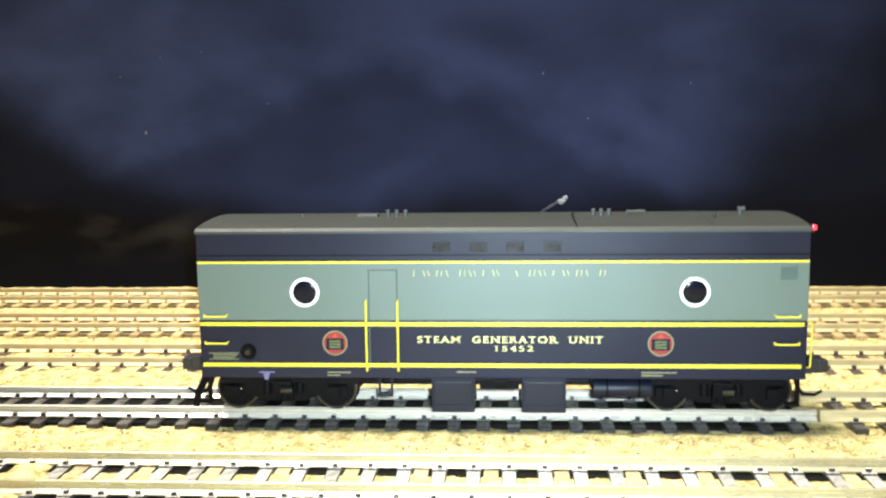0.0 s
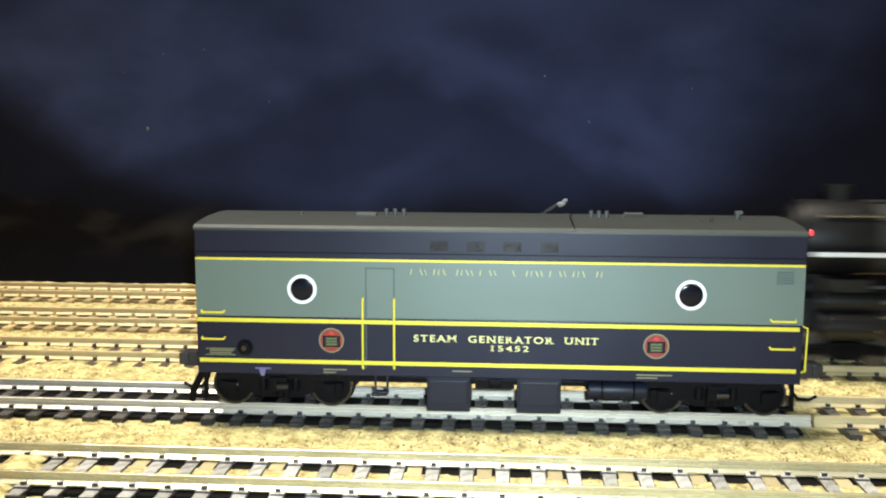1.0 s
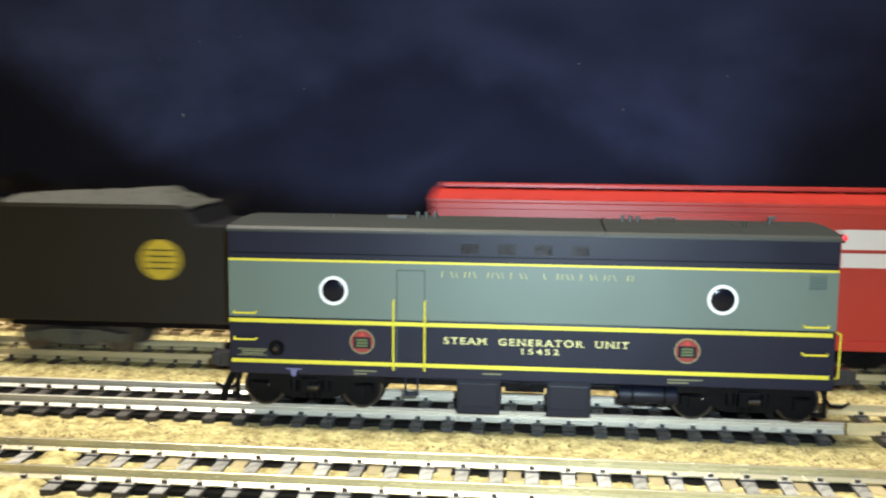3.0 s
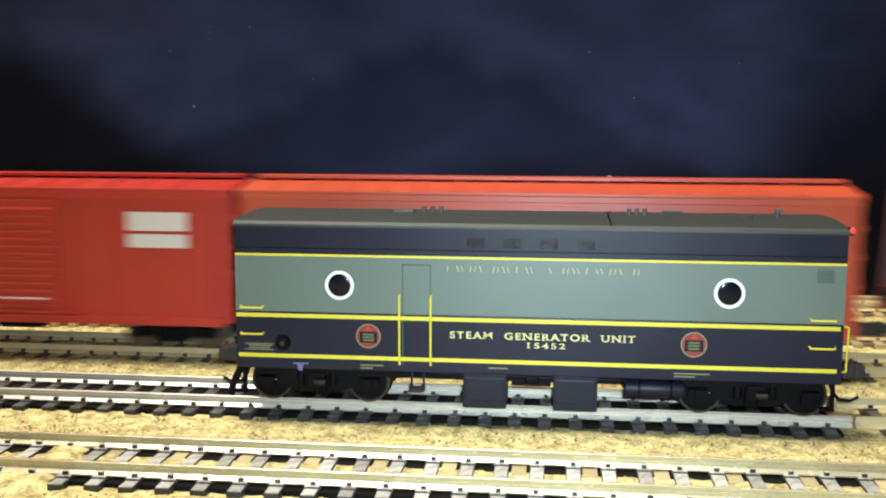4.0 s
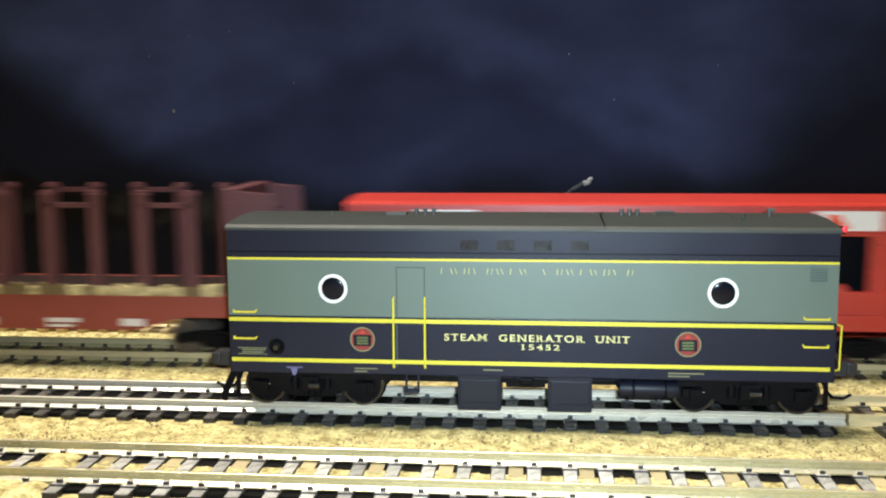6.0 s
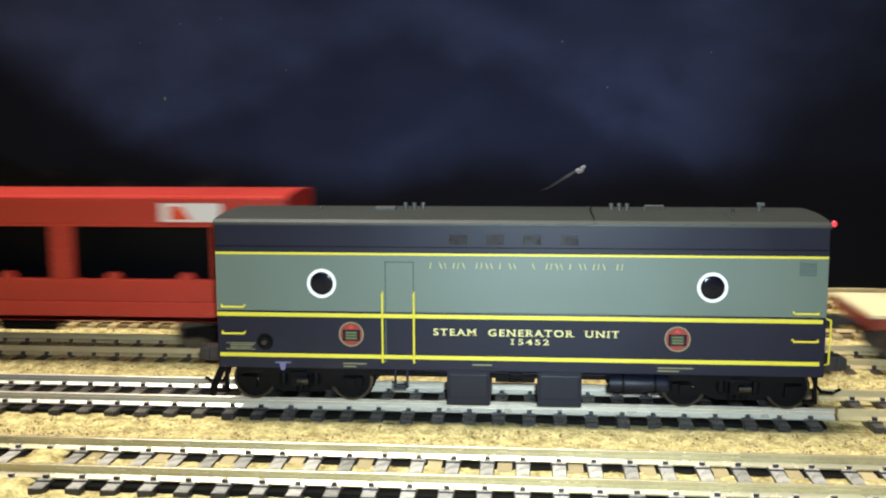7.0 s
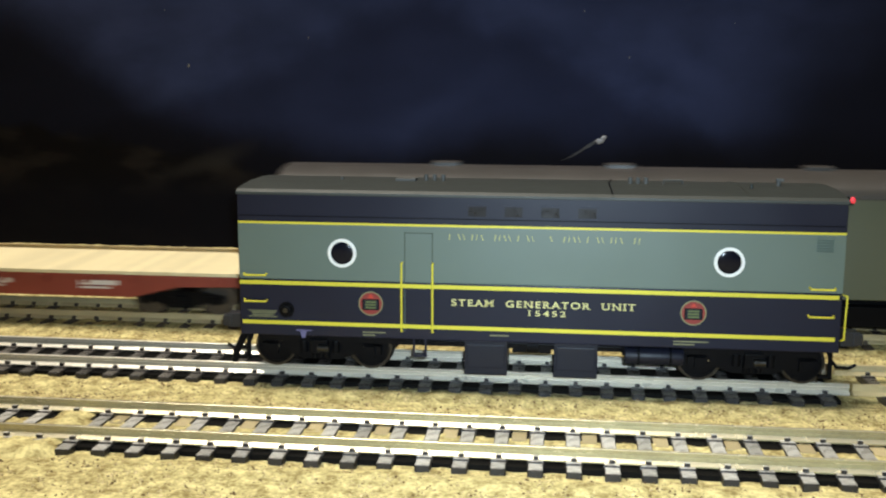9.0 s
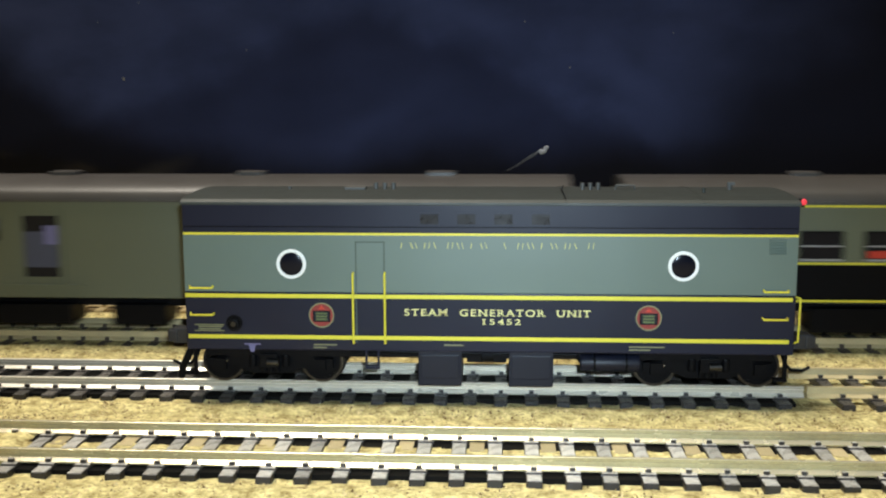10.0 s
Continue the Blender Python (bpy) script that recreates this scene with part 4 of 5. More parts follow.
def open_side_car(front, length):
    v = vehicle("open_side_car", "vermilion open-sided freight car with a dark interior", "freight car", front)
    y = -SIDE
    part("lower_side", made((box, 0, length, y, y + 0.0014, 0.0098, 0.0225), (box, 0, length, -y - 0.0014, -y, 0.0098, 0.0225), (box, 0, length, -SIDE, SIDE, 0.0098, 0.0115)), M_RED1, v, bevel=0.0002)
    part("top_beam", made((box, 0, length, y, y + 0.0016, 0.0380, 0.0466), (box, 0, length, -y - 0.0016, -y, 0.0380, 0.0466)), M_RED1, v, bevel=0.0002)
    part("roof", made((prism, [(-SIDE - 0.0004, 0.0462), (SIDE + 0.0004, 0.0462), (SIDE - 0.002, 0.0470), (0, 0.0478), (-SIDE + 0.002, 0.0470)], 0, length)), M_RED1, v)
    part("top_rail", made((box, 0, length, y - 0.0006, y, 0.0452, 0.0459), (box, 0, length, y - 0.0006, y, 0.0380, 0.0387), (box, 0, length, y - 0.0008, y, 0.0214, 0.0224), (box, 0, length, y - 0.0006, y, 0.0150, 0.0158)), M_RED1, v)
    # Black sheet added down the middle to darken the car's inside.
    part("interior_wall", made((box, 0.004, length - 0.004, -0.0006, 0.0006, 0.0115, 0.0464)), M_BLACK, v, "added black sheet standing for the shaded interior")
    for x0, x1 in ((0, 0.022), (0.064, 0.071), (length - 0.071, length - 0.064), (length - 0.022, length)):
        for s in (-1, 1):
            y0, y1 = sorted((s * SIDE, s * (SIDE - 0.0013)))
            p = part("side_panel", made((box, x0, x1, y0, y1, 0.0222, 0.0388)), M_RED1, v, bevel=0.0002)
            if s < 0:
                for zz in (0.0265, 0.0310, 0.0350):
                    part("panel_rib", made((box, x0, x1, y - 0.0004, y, zz, zz + 0.0005)), M_RED1, p)
    for x in (0.0005, length - 0.0005):
        part("end_wall", made((box, x - 0.0005, x + 0.0005, -SIDE + 0.001, SIDE - 0.001, 0.0115, 0.0464)), M_RED1, v)
    for x in (0.030, 0.052, length / 2, length - 0.052, length - 0.030):
        part("tie_down", made((tube, (x, y + 0.001, 0.0225), (x, y - 0.001, 0.0225), 0.0022, 16)), M_RED1, v, smooth=True)
    for x0 in (0.0200, 0.1310):
        lab = bars(v, x0, x0 + 0.0180, 0.0449, [(0.0054, 0, 1)], y - 0.0007, M_BARS, "white_panel")
        part("panel_shape", made((slab, [(x0 + 0.003, 0.0402), (x0 + 0.009, 0.0402), (x0 + 0.006, 0.0440), (x0 + 0.003, 0.0440)], y - 0.0010, y - 0.0006)), M_RED3, lab)
    bars(v, 0.004, 0.024, 0.0138, [(0.0018, 0, 1)], y - 0.0002)
    freight_base(v, length, M_RED1)


def hopper(front, length):
    v = vehicle("hopper_car", "vermilion open hopper car loaded with grey gravel", "freight car", front)
    y = -SIDE
    part("side_wall", made((slab, [(0.0005, 0.0388), (length - 0.0005, 0.0388), (length - 0.0005, 0.0118), (length - 0.030, 0.0098), (0.030, 0.0098), (0.0005, 0.0118)], y, y + 0.0012)), M_RED3, v, bevel=0.0002)
    part("side_wall", made((slab, [(0.0005, 0.0388), (length - 0.0005, 0.0388), (length - 0.0005, 0.0118), (length - 0.030, 0.0098), (0.030, 0.0098), (0.0005, 0.0118)], -y - 0.0012, -y)), M_RED3, v, bevel=0.0002)
    part("top_chord", made((box, 0, length, y - 0.0007, y + 0.0012, 0.0380, 0.0394), (box, 0, length, -y - 0.0012, -y + 0.0007, 0.0380, 0.0394), (box, 0, 0.0016, -SIDE, SIDE, 0.0380, 0.0394), (box, length - 0.0016, length, -SIDE, SIDE, 0.0380, 0.0394), (box, 0.014, length - 0.014, y - 0.0005, y, 0.0335, 0.0345)), M_RED3, v, bevel=0.0002)
    for x0, way in ((0.0, 1), (length, -1)):
        part("end_slope", made((slab, [(x0, 0.0388), (x0 + way * 0.0010, 0.0388), (x0 + way * 0.024, 0.0135), (x0 + way * 0.022, 0.0130)], -SIDE + 0.0012, SIDE - 0.0012)), M_RED3, v)
        for k in range(2):
            part("end_post", made((box, *sorted((x0 + way * 0.0004, x0 + way * 0.0016)), (-1) ** k * 0.0150 - 0.0008, (-1) ** k * 0.0150 + 0.0008, 0.0100, 0.0380)), M_RED3, v)
        # Dark slab on the wall; the shade inside the end opening is its colour.
        part("slope_opening", made((slab, [(x0 + way * 0.003, 0.0135), (x0 + way * 0.0195, 0.0135), (x0 + way * 0.0155, 0.0200), (x0 + way * 0.003, 0.0222)], y - 0.0003, y)), M_SLOPE, v, "dark slab for the shaded end opening under the slope sheet")
        ladder(v, x0 + (0.0015 if way > 0 else -0.0055), y, 0.012, 0.038, 0.004, M_RED3, 6)
    for k in range(3):
        x = length * (0.32 + 0.18 * k)
        part("hopper_chute", made((slab, [(x - 0.011, 0.0100), (x + 0.011, 0.0100), (x + 0.004, 0.0052), (x - 0.004, 0.0052)], -0.0125, 0.0125)), M_RED3, v)
    bm = bmesh.new()
    rng = random.Random(2)
    nx, ny = 60, 12
    g = [[bm.verts.new((0.002 + (length - 0.004) * i / nx, -SIDE + 0.0014 + (2 * SIDE - 0.0028) * j / ny,
                        0.0380 + 0.0030 * math.sin(math.pi * j / ny) * (0.6 + 0.4 * math.sin(i * 0.35)) * min(1, i / 6, (nx - i) / 6) + rng.uniform(-1, 1) * 0.0004)) for j in range(ny + 1)] for i in range(nx + 1)]
    for i in range(nx):
        for j in range(ny):
            bm.faces.new((g[i][j], g[i + 1][j], g[i + 1][j + 1], g[i][j + 1]))
    part("load", bm, M_LOAD, v, "grey-brown gravel load")
    bars(v, 0.019, 0.0335, 0.0262, [(0.0006, 0.0008, 1), (0.0020, 0.0022, 0.75), (0.0022, 0.0006, 1), (0.0018, 0.0022, 1), (0.0009, 0.0012, 0.9), (0.0009, 0.0014, 0.9), (0.0009, 0, 1.45)], y - 0.0002)
    bars(v, 0.048, 0.093, 0.0330, [(0.0030, 0, 1)], y - 0.0002, M_BARS, "white_name_bar")
    bars(v, length - 0.036, length - 0.0275, 0.0155, [(0.0005, 0.0014, 1), (0.0005, 0.0012, 1)], y - 0.0002)
    freight_base(v, length, M_RED3)


def flat_car(front, length):
    v = vehicle("flat_car", "oxide-red empty flat car with a pale wooden deck", "freight car", front)
    y = -SIDE
    outline = [(0, 0.0105), (0.020, 0.0100), (0.034, 0.0066), (length - 0.034, 0.0066), (length - 0.020, 0.0100), (length, 0.0105), (length, 0.0136), (0, 0.0136)]
    part("side_sill", made((slab, outline, y, y + 0.0012), (slab, outline, -y - 0.0012, -y), (box, 0, 0.0012, -SIDE, SIDE, 0.0100, 0.0136), (box, length - 0.0012, length, -SIDE, SIDE, 0.0100, 0.0136)), M_OXIDE2, v, bevel=0.0002)
    n = 50
    for k in range(n):
        w = length / n
        part("plank", made((box, k * w + 0.00008, (k + 1) * w - 0.00008, -SIDE - 0.0004, SIDE + 0.0004, 0.0136, 0.0146)), M_DECK, v)
    for k in range(11):
        x = 0.008 + (length - 0.016) * k / 10
        part("stake_pocket", made((box, x - 0.0010, x + 0.0010, y - 0.0008, y, 0.0108, 0.0130)), M_OXIDE2, v)
    for x0, x1 in ((0.030, 0.058), (0.066, 0.078), (0.100, 0.112)):
        bars(v, x0, x1, 0.0116, [(0.0014, 0.0005, 1), (0.0006, 0, 0.8)], y - 0.0002)
    bm = bmesh.new()
    wire(bm, [(length - 0.001, -0.008, 0.0136), (length - 0.001, -0.008, 0.0200)], 0.0003)
    tube(bm, (length - 0.001, -0.0095, 0.0200), (length - 0.001, -0.0065, 0.0200), 0.0016, 14)
    part("brake_wheel", bm, M_OXIDE2, v)
    freight_base(v, length, M_OXIDE2, 0.0100)


bulkhead_flat(0.737, 0.2125)
open_side_car(0.9685, 0.168)
hopper(1.141, 0.1445)
flat_car(1.3005, 0.1505)


def coach_body(v, length, side, lower=None):
    y = -SIDE
    part("body", made((box, 0, length, -SIDE, SIDE, 0.0118, 0.0405)), side, v, bevel=0.0003)
    prof = [(-SIDE - 0.0004, 0.0398)] + [(-SIDE * math.cos(a) * 1.02, 0.0404 + 0.0060 * math.sin(a) ** 0.8) for a in (math.pi * i / 14 for i in range(15))] + [(SIDE + 0.0004, 0.0398)]
    bm = made((prism, prof, 0, length))
    for p in bm.verts:
        inset = 0.0042 - max(0, (p.co.z - 0.0404) / 0.0060) ** 2 * 0.0008
        p.co.x += inset if p.co.x < length / 2 else -inset
    roof = part("roof", bm, M_COACHROOF, v, "rounded grey-brown roof", smooth=True)
    for f in (0.2, 0.4, 0.62, 0.84):
        part("roof_vent", made((box, length * f - 0.004, length * f + 0.004, -0.003, 0.003, 0.0458, 0.0475)), M_COACHROOF, roof, bevel=0.0004)
    part("gutter", made((box, 0, length, y - 0.0006, y, 0.0398, 0.0404)), M_COACHROOF, v)
    part("underframe", made((box, 0.002, length - 0.002, -0.0120, 0.0120, 0.0085, 0.0118)), M_BLACK, v)
    for f, w in ((0.33, 0.024), (0.47, 0.016), (0.60, 0.030)):
        part("under_box", made((box, length * f, length * f + w, y + 0.002, -0.004, 0.0035, 0.0095)), M_BLACK, v, bevel=0.0003)
    for x in (0.034, length - 0.034):
        truck(v, x, WHEELS, base=0.029)
    coupler(v, 0.001, -1)
    coupler(v, length - 0.001, 1)
    for x in (-0.0012, length - 0.0018):
        part("diaphragm", made((box, x, x + 0.003, -0.0075, 0.0075, 0.0118, 0.0400)), M_BLACK, v, "black gangway diaphragm", bevel=0.0003)


def pane(v, x0, x1, z0, z1, frame_mat, blind=False, name="window"):
    y = -SIDE
    f = part(name, made((box, x0 - 0.0006, x0, y - 0.0003, y + 0.001, z0 - 0.0005, z1 + 0.0005), (box, x1, x1 + 0.0006, y - 0.0003, y + 0.001, z0 - 0.0005, z1 + 0.0005), (box, x0, x1, y - 0.0003, y + 0.001, z1, z1 + 0.0005), (box, x0, x1, y - 0.0003, y + 0.001, z0 - 0.0005, z0)), frame_mat, v)
    part("pane", made((box, x0, x1, y - 0.0001, y + 0.0004, z0, z1)), M_WINDOW, f)
    if blind:
        part("blind", made((box, x0 + 0.0003, x1 - 0.0003, y - 0.00016, y, z1 - (z1 - z0) * 0.55, z1 - 0.0003)), M_CURTAIN, f)


def baggage_car(front, length):
    v = vehicle("baggage_car", "olive-green baggage car with rounded roof and sliding doors", "passenger car", front)
    coach_body(v, length, M_COACH)
    y = -SIDE
    for x0, w in ((0.0968, 0.0110), (length - 0.060, 0.0110)):
        d = part("baggage_door", made((box, x0, x0 + w, y - 0.0001, y + 0.0006, 0.0165, 0.0365), (box, x0 - 0.0008, x0, y - 0.0004, y, 0.0150, 0.0372), (box, x0 + w, x0 + w + 0.0008, y - 0.0004, y, 0.0150, 0.0372), (box, x0 - 0.006, x0 + w + 0.006, y - 0.0006, y, 0.0150, 0.0158)), M_COACH, v, "recessed baggage door")
        part("door_opening", made((box, x0 + 0.0005, x0 + w - 0.0005, y - 0.0002, y, 0.0180, 0.0358)), M_WINDOW, d, "dark door window")
        part("blind", made((box, x0 + 0.0006, x0 + w - 0.0006, y - 0.0003, y, 0.0208, 0.0312)), M_CURTAIN, d)
        # Paler patch at the upper right of the door window.
        part("notice", made((box, x0 + w * 0.60, x0 + w - 0.0006, y - 0.0004, y, 0.0275, 0.0330)), M_VIOLET, d, "paler violet patch on the door window")
    pane(v, 0.0835, 0.0900, 0.0285, 0.0350, M_COACH, True)
    pane(v, length - 0.080, length - 0.074, 0.0285, 0.0350, M_COACH, False)
    bars(v, 0.0345, 0.0700, 0.0388, [(0.0007, 0, 1)], y - 0.0001, M_FAINT, "name_bar")
    for x in (0.003, length - 0.006):
        ladder(v, x, y, 0.0125, 0.022, 0.003, M_COACH, 3)


def coach(front, length):
    v = vehicle("coach", "olive-green and black passenger coach with yellow lines", "passenger car", front)
    coach_body(v, length, M_COACH)
    y = -SIDE
    part("under_box", made((box, 0.056, 0.086, y + 0.002, -0.004, 0.0030, 0.0100)), M_BLACK, v, bevel=0.0003)
    part("lower_band", made((box, 0, length, y - 0.00015, y, 0.0120, 0.0228)), M_BLACK, v, "black lower body side")
    for z in (0.0232, 0.0126, 0.0392):
        part("yellow_line", made((box, 0, length, y - 0.0003, y, z - 0.0003, z + 0.0003)), M_YELLOW, v)
    x = 0.016
    k = 0
    while x < length - 0.02:
        pane(v, x, x + 0.0110, 0.0246, 0.0318, M_BLACK, False)
        part("sash_bar", made((box, x, x + 0.0110, y - 0.0004, y, 0.0279, 0.0283)), M_SASH, v)
        part("window_sill", made((box, x - 0.0004, x + 0.0114, y - 0.0005, y, 0.0240, 0.0245)), M_SASH, v)
        if k % 3 == 0:
            part("red_blind", made((box, x + 0.0004, x + 0.0106, y - 0.0003, y, 0.0248, 0.0268)), M_RED1, v)
        x += 0.0180
        k += 1


baggage_car(1.4585, 0.2585)
coach(1.7245, 0.285)


# ---------------------------------------------------------------- steam locomotive and tender
def driver(parent, x, r):
    """A pair of spoked driving wheels on one axle."""
    bm = bmesh.new()
    for s in (-1, 1):
        y0, y1 = sorted((s * 0.0075, s * 0.0098))
        ring(bm, (0, 0), r * 0.80, r, y0, y1, 32)
        ring(bm, (0, 0), r * 0.9, r * 1.06, min(s * 0.0068, s * 0.0076), max(s * 0.0068, s * 0.0076), 32)
        tube(bm, (0, s * 0.0074, 0), (0, s * 0.0102, 0), r * 0.22, 16)
        slab(bm, [(r * 0.82 * math.cos(a), r * 0.82 * math.sin(a)) for a in [math.pi * (1.15 + 0.7 * i / 7) for i in range(8)]], y0, y1)
    tube(bm, (0, -0.009, 0), (0, 0.009, 0), 0.0012, 8)
    w = part("driving_wheel", bm, M_SOOT_TOP, parent, "spoked steel driving wheels")
    w.matrix_basis = pose(x, 0, r)
    spoke = None
    for s in (-1, 1):
        part("tyre", made((ring, (0, 0), r * 0.90, r * 1.002, *sorted((s * 0.0096, s * 0.0099)), 32)), M_ROD, w, "bright steel tyre")
        for i in range(12):
            if spoke is None:
                spoke = made((tube, (r * 0.18, 0, 0), (r * 0.84, 0, 0), 0.0006, 6))
                spoke = part("spoke", spoke, M_SOOT_TOP, w)
                ob = spoke
            else:
                ob = new("spoke", spoke.data)
                ob.parent = w
            ob.matrix_basis = pose(0, s * 0.0087, 0, 0, i * 30, 0)
    WHEELS.append((w, x, 0, r, r))
    return w


def locomotive(front):
    v = vehicle("steam_locomotive", "sooty black steam locomotive with white-edged running boards", "locomotive", front)
    zc, r = 0.0365, 0.0108
    part("boiler", made((tube, (0.024, 0, zc), (0.072, 0, zc), r, 36, r), (tube, (0.072, 0, zc), (0.150, 0, zc), r, 36, r * 1.06)), M_SOOT_TOP, v, "greyed cylindrical boiler", smooth=True)
    part("smokebox", made((tube, (0.0215, 0, zc), (0.0420, 0, zc), r * 1.02, 36), (tube, (0.0195, 0, zc), (0.0217, 0, zc), r * 0.86, 32), (tube, (0.0182, 0, zc), (0.0196, 0, zc), r * 0.45, 24)), M_SOOT, v, "black smokebox", bevel=0.0003, smooth=True)
    for x in (0.060, 0.084, 0.108, 0.132):
        part("boiler_band", made((ring, (0, 0), r * 1.02, r * 1.08, -0.0005, 0.0005, 36)), M_SOOT_TOP, v).matrix_basis = pose(x, 0, zc, 0, 0, 90)
    part("chimney", made((tube, (0.0330, 0, zc + r * 0.9), (0.0330, 0, zc + r + 0.0045), 0.0026, 20, 0.0030)), M_SOOT, v, smooth=True)
    for x, w in ((0.070, 0.0055), (0.096, 0.0050)):
        bm = bmesh.new()
        tube(bm, (x, 0, zc + r * 0.8), (x, 0, zc + r + 0.0022), w, 24)
        ball(bm, (x, 0, zc + r + 0.0022), w, 1, 1, 0.35)
        part("dome", bm, M_SOOT_TOP, v, "rounded boiler dome", smooth=True)
    nb = part("number_board", made((box, 0.1335, 0.1378, -0.0030, 0.0030, zc + r + 0.0045, zc + r + 0.0078)), M_CREAM, v, "cream box on the boiler top", bevel=0.0003)
    part("board_post", made((box, 0.1345, 0.1368, -0.0012, 0.0012, zc + r - 0.0004, zc + r + 0.0046)), M_SOOT, nb)
    bm = bmesh.new()
    wire(bm, [(0.026, -r * 0.86, zc + r * 0.66), (0.152, -r * 0.90, zc + r * 0.70)], 0.0004)
    part("hand_rail", bm, M_STEEL, v, "bright boiler hand rail")
    bm = bmesh.new()
    wire(bm, [(0.040, -r * 0.3, zc + r * 1.0), (0.150, -r * 0.3, zc + r * 1.03)], 0.0005)
    part("steam_pipe", bm, M_SOOT_TOP, v)
    for s in (-1, 1):
        y0, y1 = sorted((s * 0.0095, s * 0.0160))
        rb = part("running_board", made((box, 0.022, 0.160, y0, y1, 0.0325, 0.0335)), M_SOOT, v)
        part("white_edge", made((box, 0.022, 0.160, min(s * 0.0160, s * 0.0163), max(s * 0.0160, s * 0.0163), 0.0328, 0.0340)), M_WHITE, rb, "white running-board edge")
        part("cylinder_block", made((tube, (0.026, s * 0.0128, 0.0125), (0.042, s * 0.0128, 0.0125), 0.0042, 20), (tube, (0.025, s * 0.0120, 0.0195), (0.043, s * 0.0120, 0.0195), 0.0030, 16), (box, 0.028, 0.040, min(s * 0.004, s * 0.013), max(s * 0.004, s * 0.013), 0.010, 0.026)), M_SOOT, v, bevel=0.0004)
        part("cross_head", made((box, 0.043, 0.064, min(s * 0.0122, s * 0.0136), max(s * 0.0122, s * 0.0136), 0.0148, 0.0156), (box, 0.050, 0.056, min(s * 0.0120, s * 0.0140), max(s * 0.0120, s * 0.0140), 0.0108, 0.0150)), M_ROD, v)
        part("side_rod", made((box, 0.066, 0.140, min(s * 0.0108, s * 0.0116), max(s * 0.0108, s * 0.0116), 0.0068, 0.0084), *[(tube, (x, s * 0.0104, 0.0076), (x, s * 0.0120, 0.0076), 0.0013, 12) for x in (0.068, 0.0905, 0.113, 0.1355)]), M_ROD, v, "worn coupling rod")
        part("main_rod", made((slab, [(0.052, 0.0118), (0.052, 0.0130), (0.114, 0.0086), (0.114, 0.0068)], min(s * 0.0122, s * 0.0130), max(s * 0.0122, s * 0.0130))), M_ROD, v, "worn main rod")
        part("valve_gear", made((slab, [(0.078, 0.0170), (0.086, 0.0260), (0.090, 0.0260), (0.082, 0.0160)], min(s * 0.0125, s * 0.0135), max(s * 0.0125, s * 0.0135)), (box, 0.044, 0.084, min(s * 0.0126, s * 0.0132), max(s * 0.0126, s * 0.0132), 0.0190, 0.0199)), M_ROD, v)
        part("air_reservoir", made((tube, (0.098, s * 0.0125, 0.0285), (0.126, s * 0.0125, 0.0285), 0.0028, 16)), M_SOOT, v, smooth=True)
        part("injector", made((box, 0.138, 0.150, min(s * 0.0115, s * 0.0150), max(s * 0.0115, s * 0.0150), 0.0205, 0.0250), (tube, (0.134, s * 0.0135, 0.0200), (0.152, s * 0.0135, 0.0200), 0.0008, 10)), M_SOOT, v, bevel=0.0003)
    part("frame", made((box, 0.012, 0.172, -0.0060, 0.0060, 0.0100, 0.0190), (box, 0.050, 0.160, -0.0050, 0.0050, 0.0032, 0.0101), (box, 0.108, 0.160, -0.0095, 0.0095, 0.0190, 0.0330)), M_SOOT, v)
    for x in (0.068, 0.0905, 0.113, 0.1355):
        driver(v, x, 0.0094)
    truck(v, 0.034, WHEELS, base=0.019, r=0.0046)
    truck(v, 0.166, WHEELS, base=0.0145, r=0.0050)
    pl = part("pilot", made((slab, [(0.0, 0.0030), (0.0090, 0.0030), (0.0120, 0.0125), (0.0085, 0.0125)], -0.0120, 0.0120), (box, 0.0085, 0.0200, -0.0150, 0.0150, 0.0122, 0.0150)), M_SOOT, v, bevel=0.0003)
    for k in range(9):
        part("pilot_bar", made((box, 0.0004, 0.0090, -0.0112 + k * 0.0028 - 0.0004, -0.0112 + k * 0.0028 + 0.0004, 0.0028, 0.0126)), M_SOOT, pl)
    part("headlamp", made((tube, (0.0150, 0, zc + 0.0030), (0.0190, 0, zc + 0.0030), 0.0026, 20)), M_SOOT, v, smooth=True)
    # cab
    part("cab", made((box, 0.1560, 0.1900, -0.0168, 0.0168, 0.0160, 0.0452)), M_SOOT, v, "black locomotive cab", bevel=0.0004)
    roof = [(-0.0178, 0.0448)] + [(-0.0178 * math.cos(a), 0.0450 + 0.0042 * math.sin(a)) for a in (math.pi * i / 10 for i in range(11))] + [(0.0178, 0.0448)]
    part("cab_roof", made((prism, roof, 0.1545, 0.1870)), M_CABROOF, v, "rounded cab roof", smooth=True)
    part("cab_window", made((box, 0.1600, 0.1670, -0.0171, -0.0160, 0.0345, 0.0415), (box, 0.1690, 0.1780, -0.0171, -0.0160, 0.0345, 0.0415)), M_WINDOW, v, "dark cab windows")
    part("cab_number", made((box, 0.1610, 0.1735, -0.0171, -0.0165, 0.0270, 0.0298)), M_YELLOW, v, "yellow cab number bar")
    part("cab_step", made((box, 0.1790, 0.1860, -0.0165, -0.0150, 0.0060, 0.0070), (box, 0.1790, 0.1796, -0.0165, -0.0155, 0.0060, 0.0160), (box, 0.1854, 0.1860, -0.0165, -0.0155, 0.0060, 0.0160)), M_ROD, v)
    coupler(v, 0.006, -1)
    return v


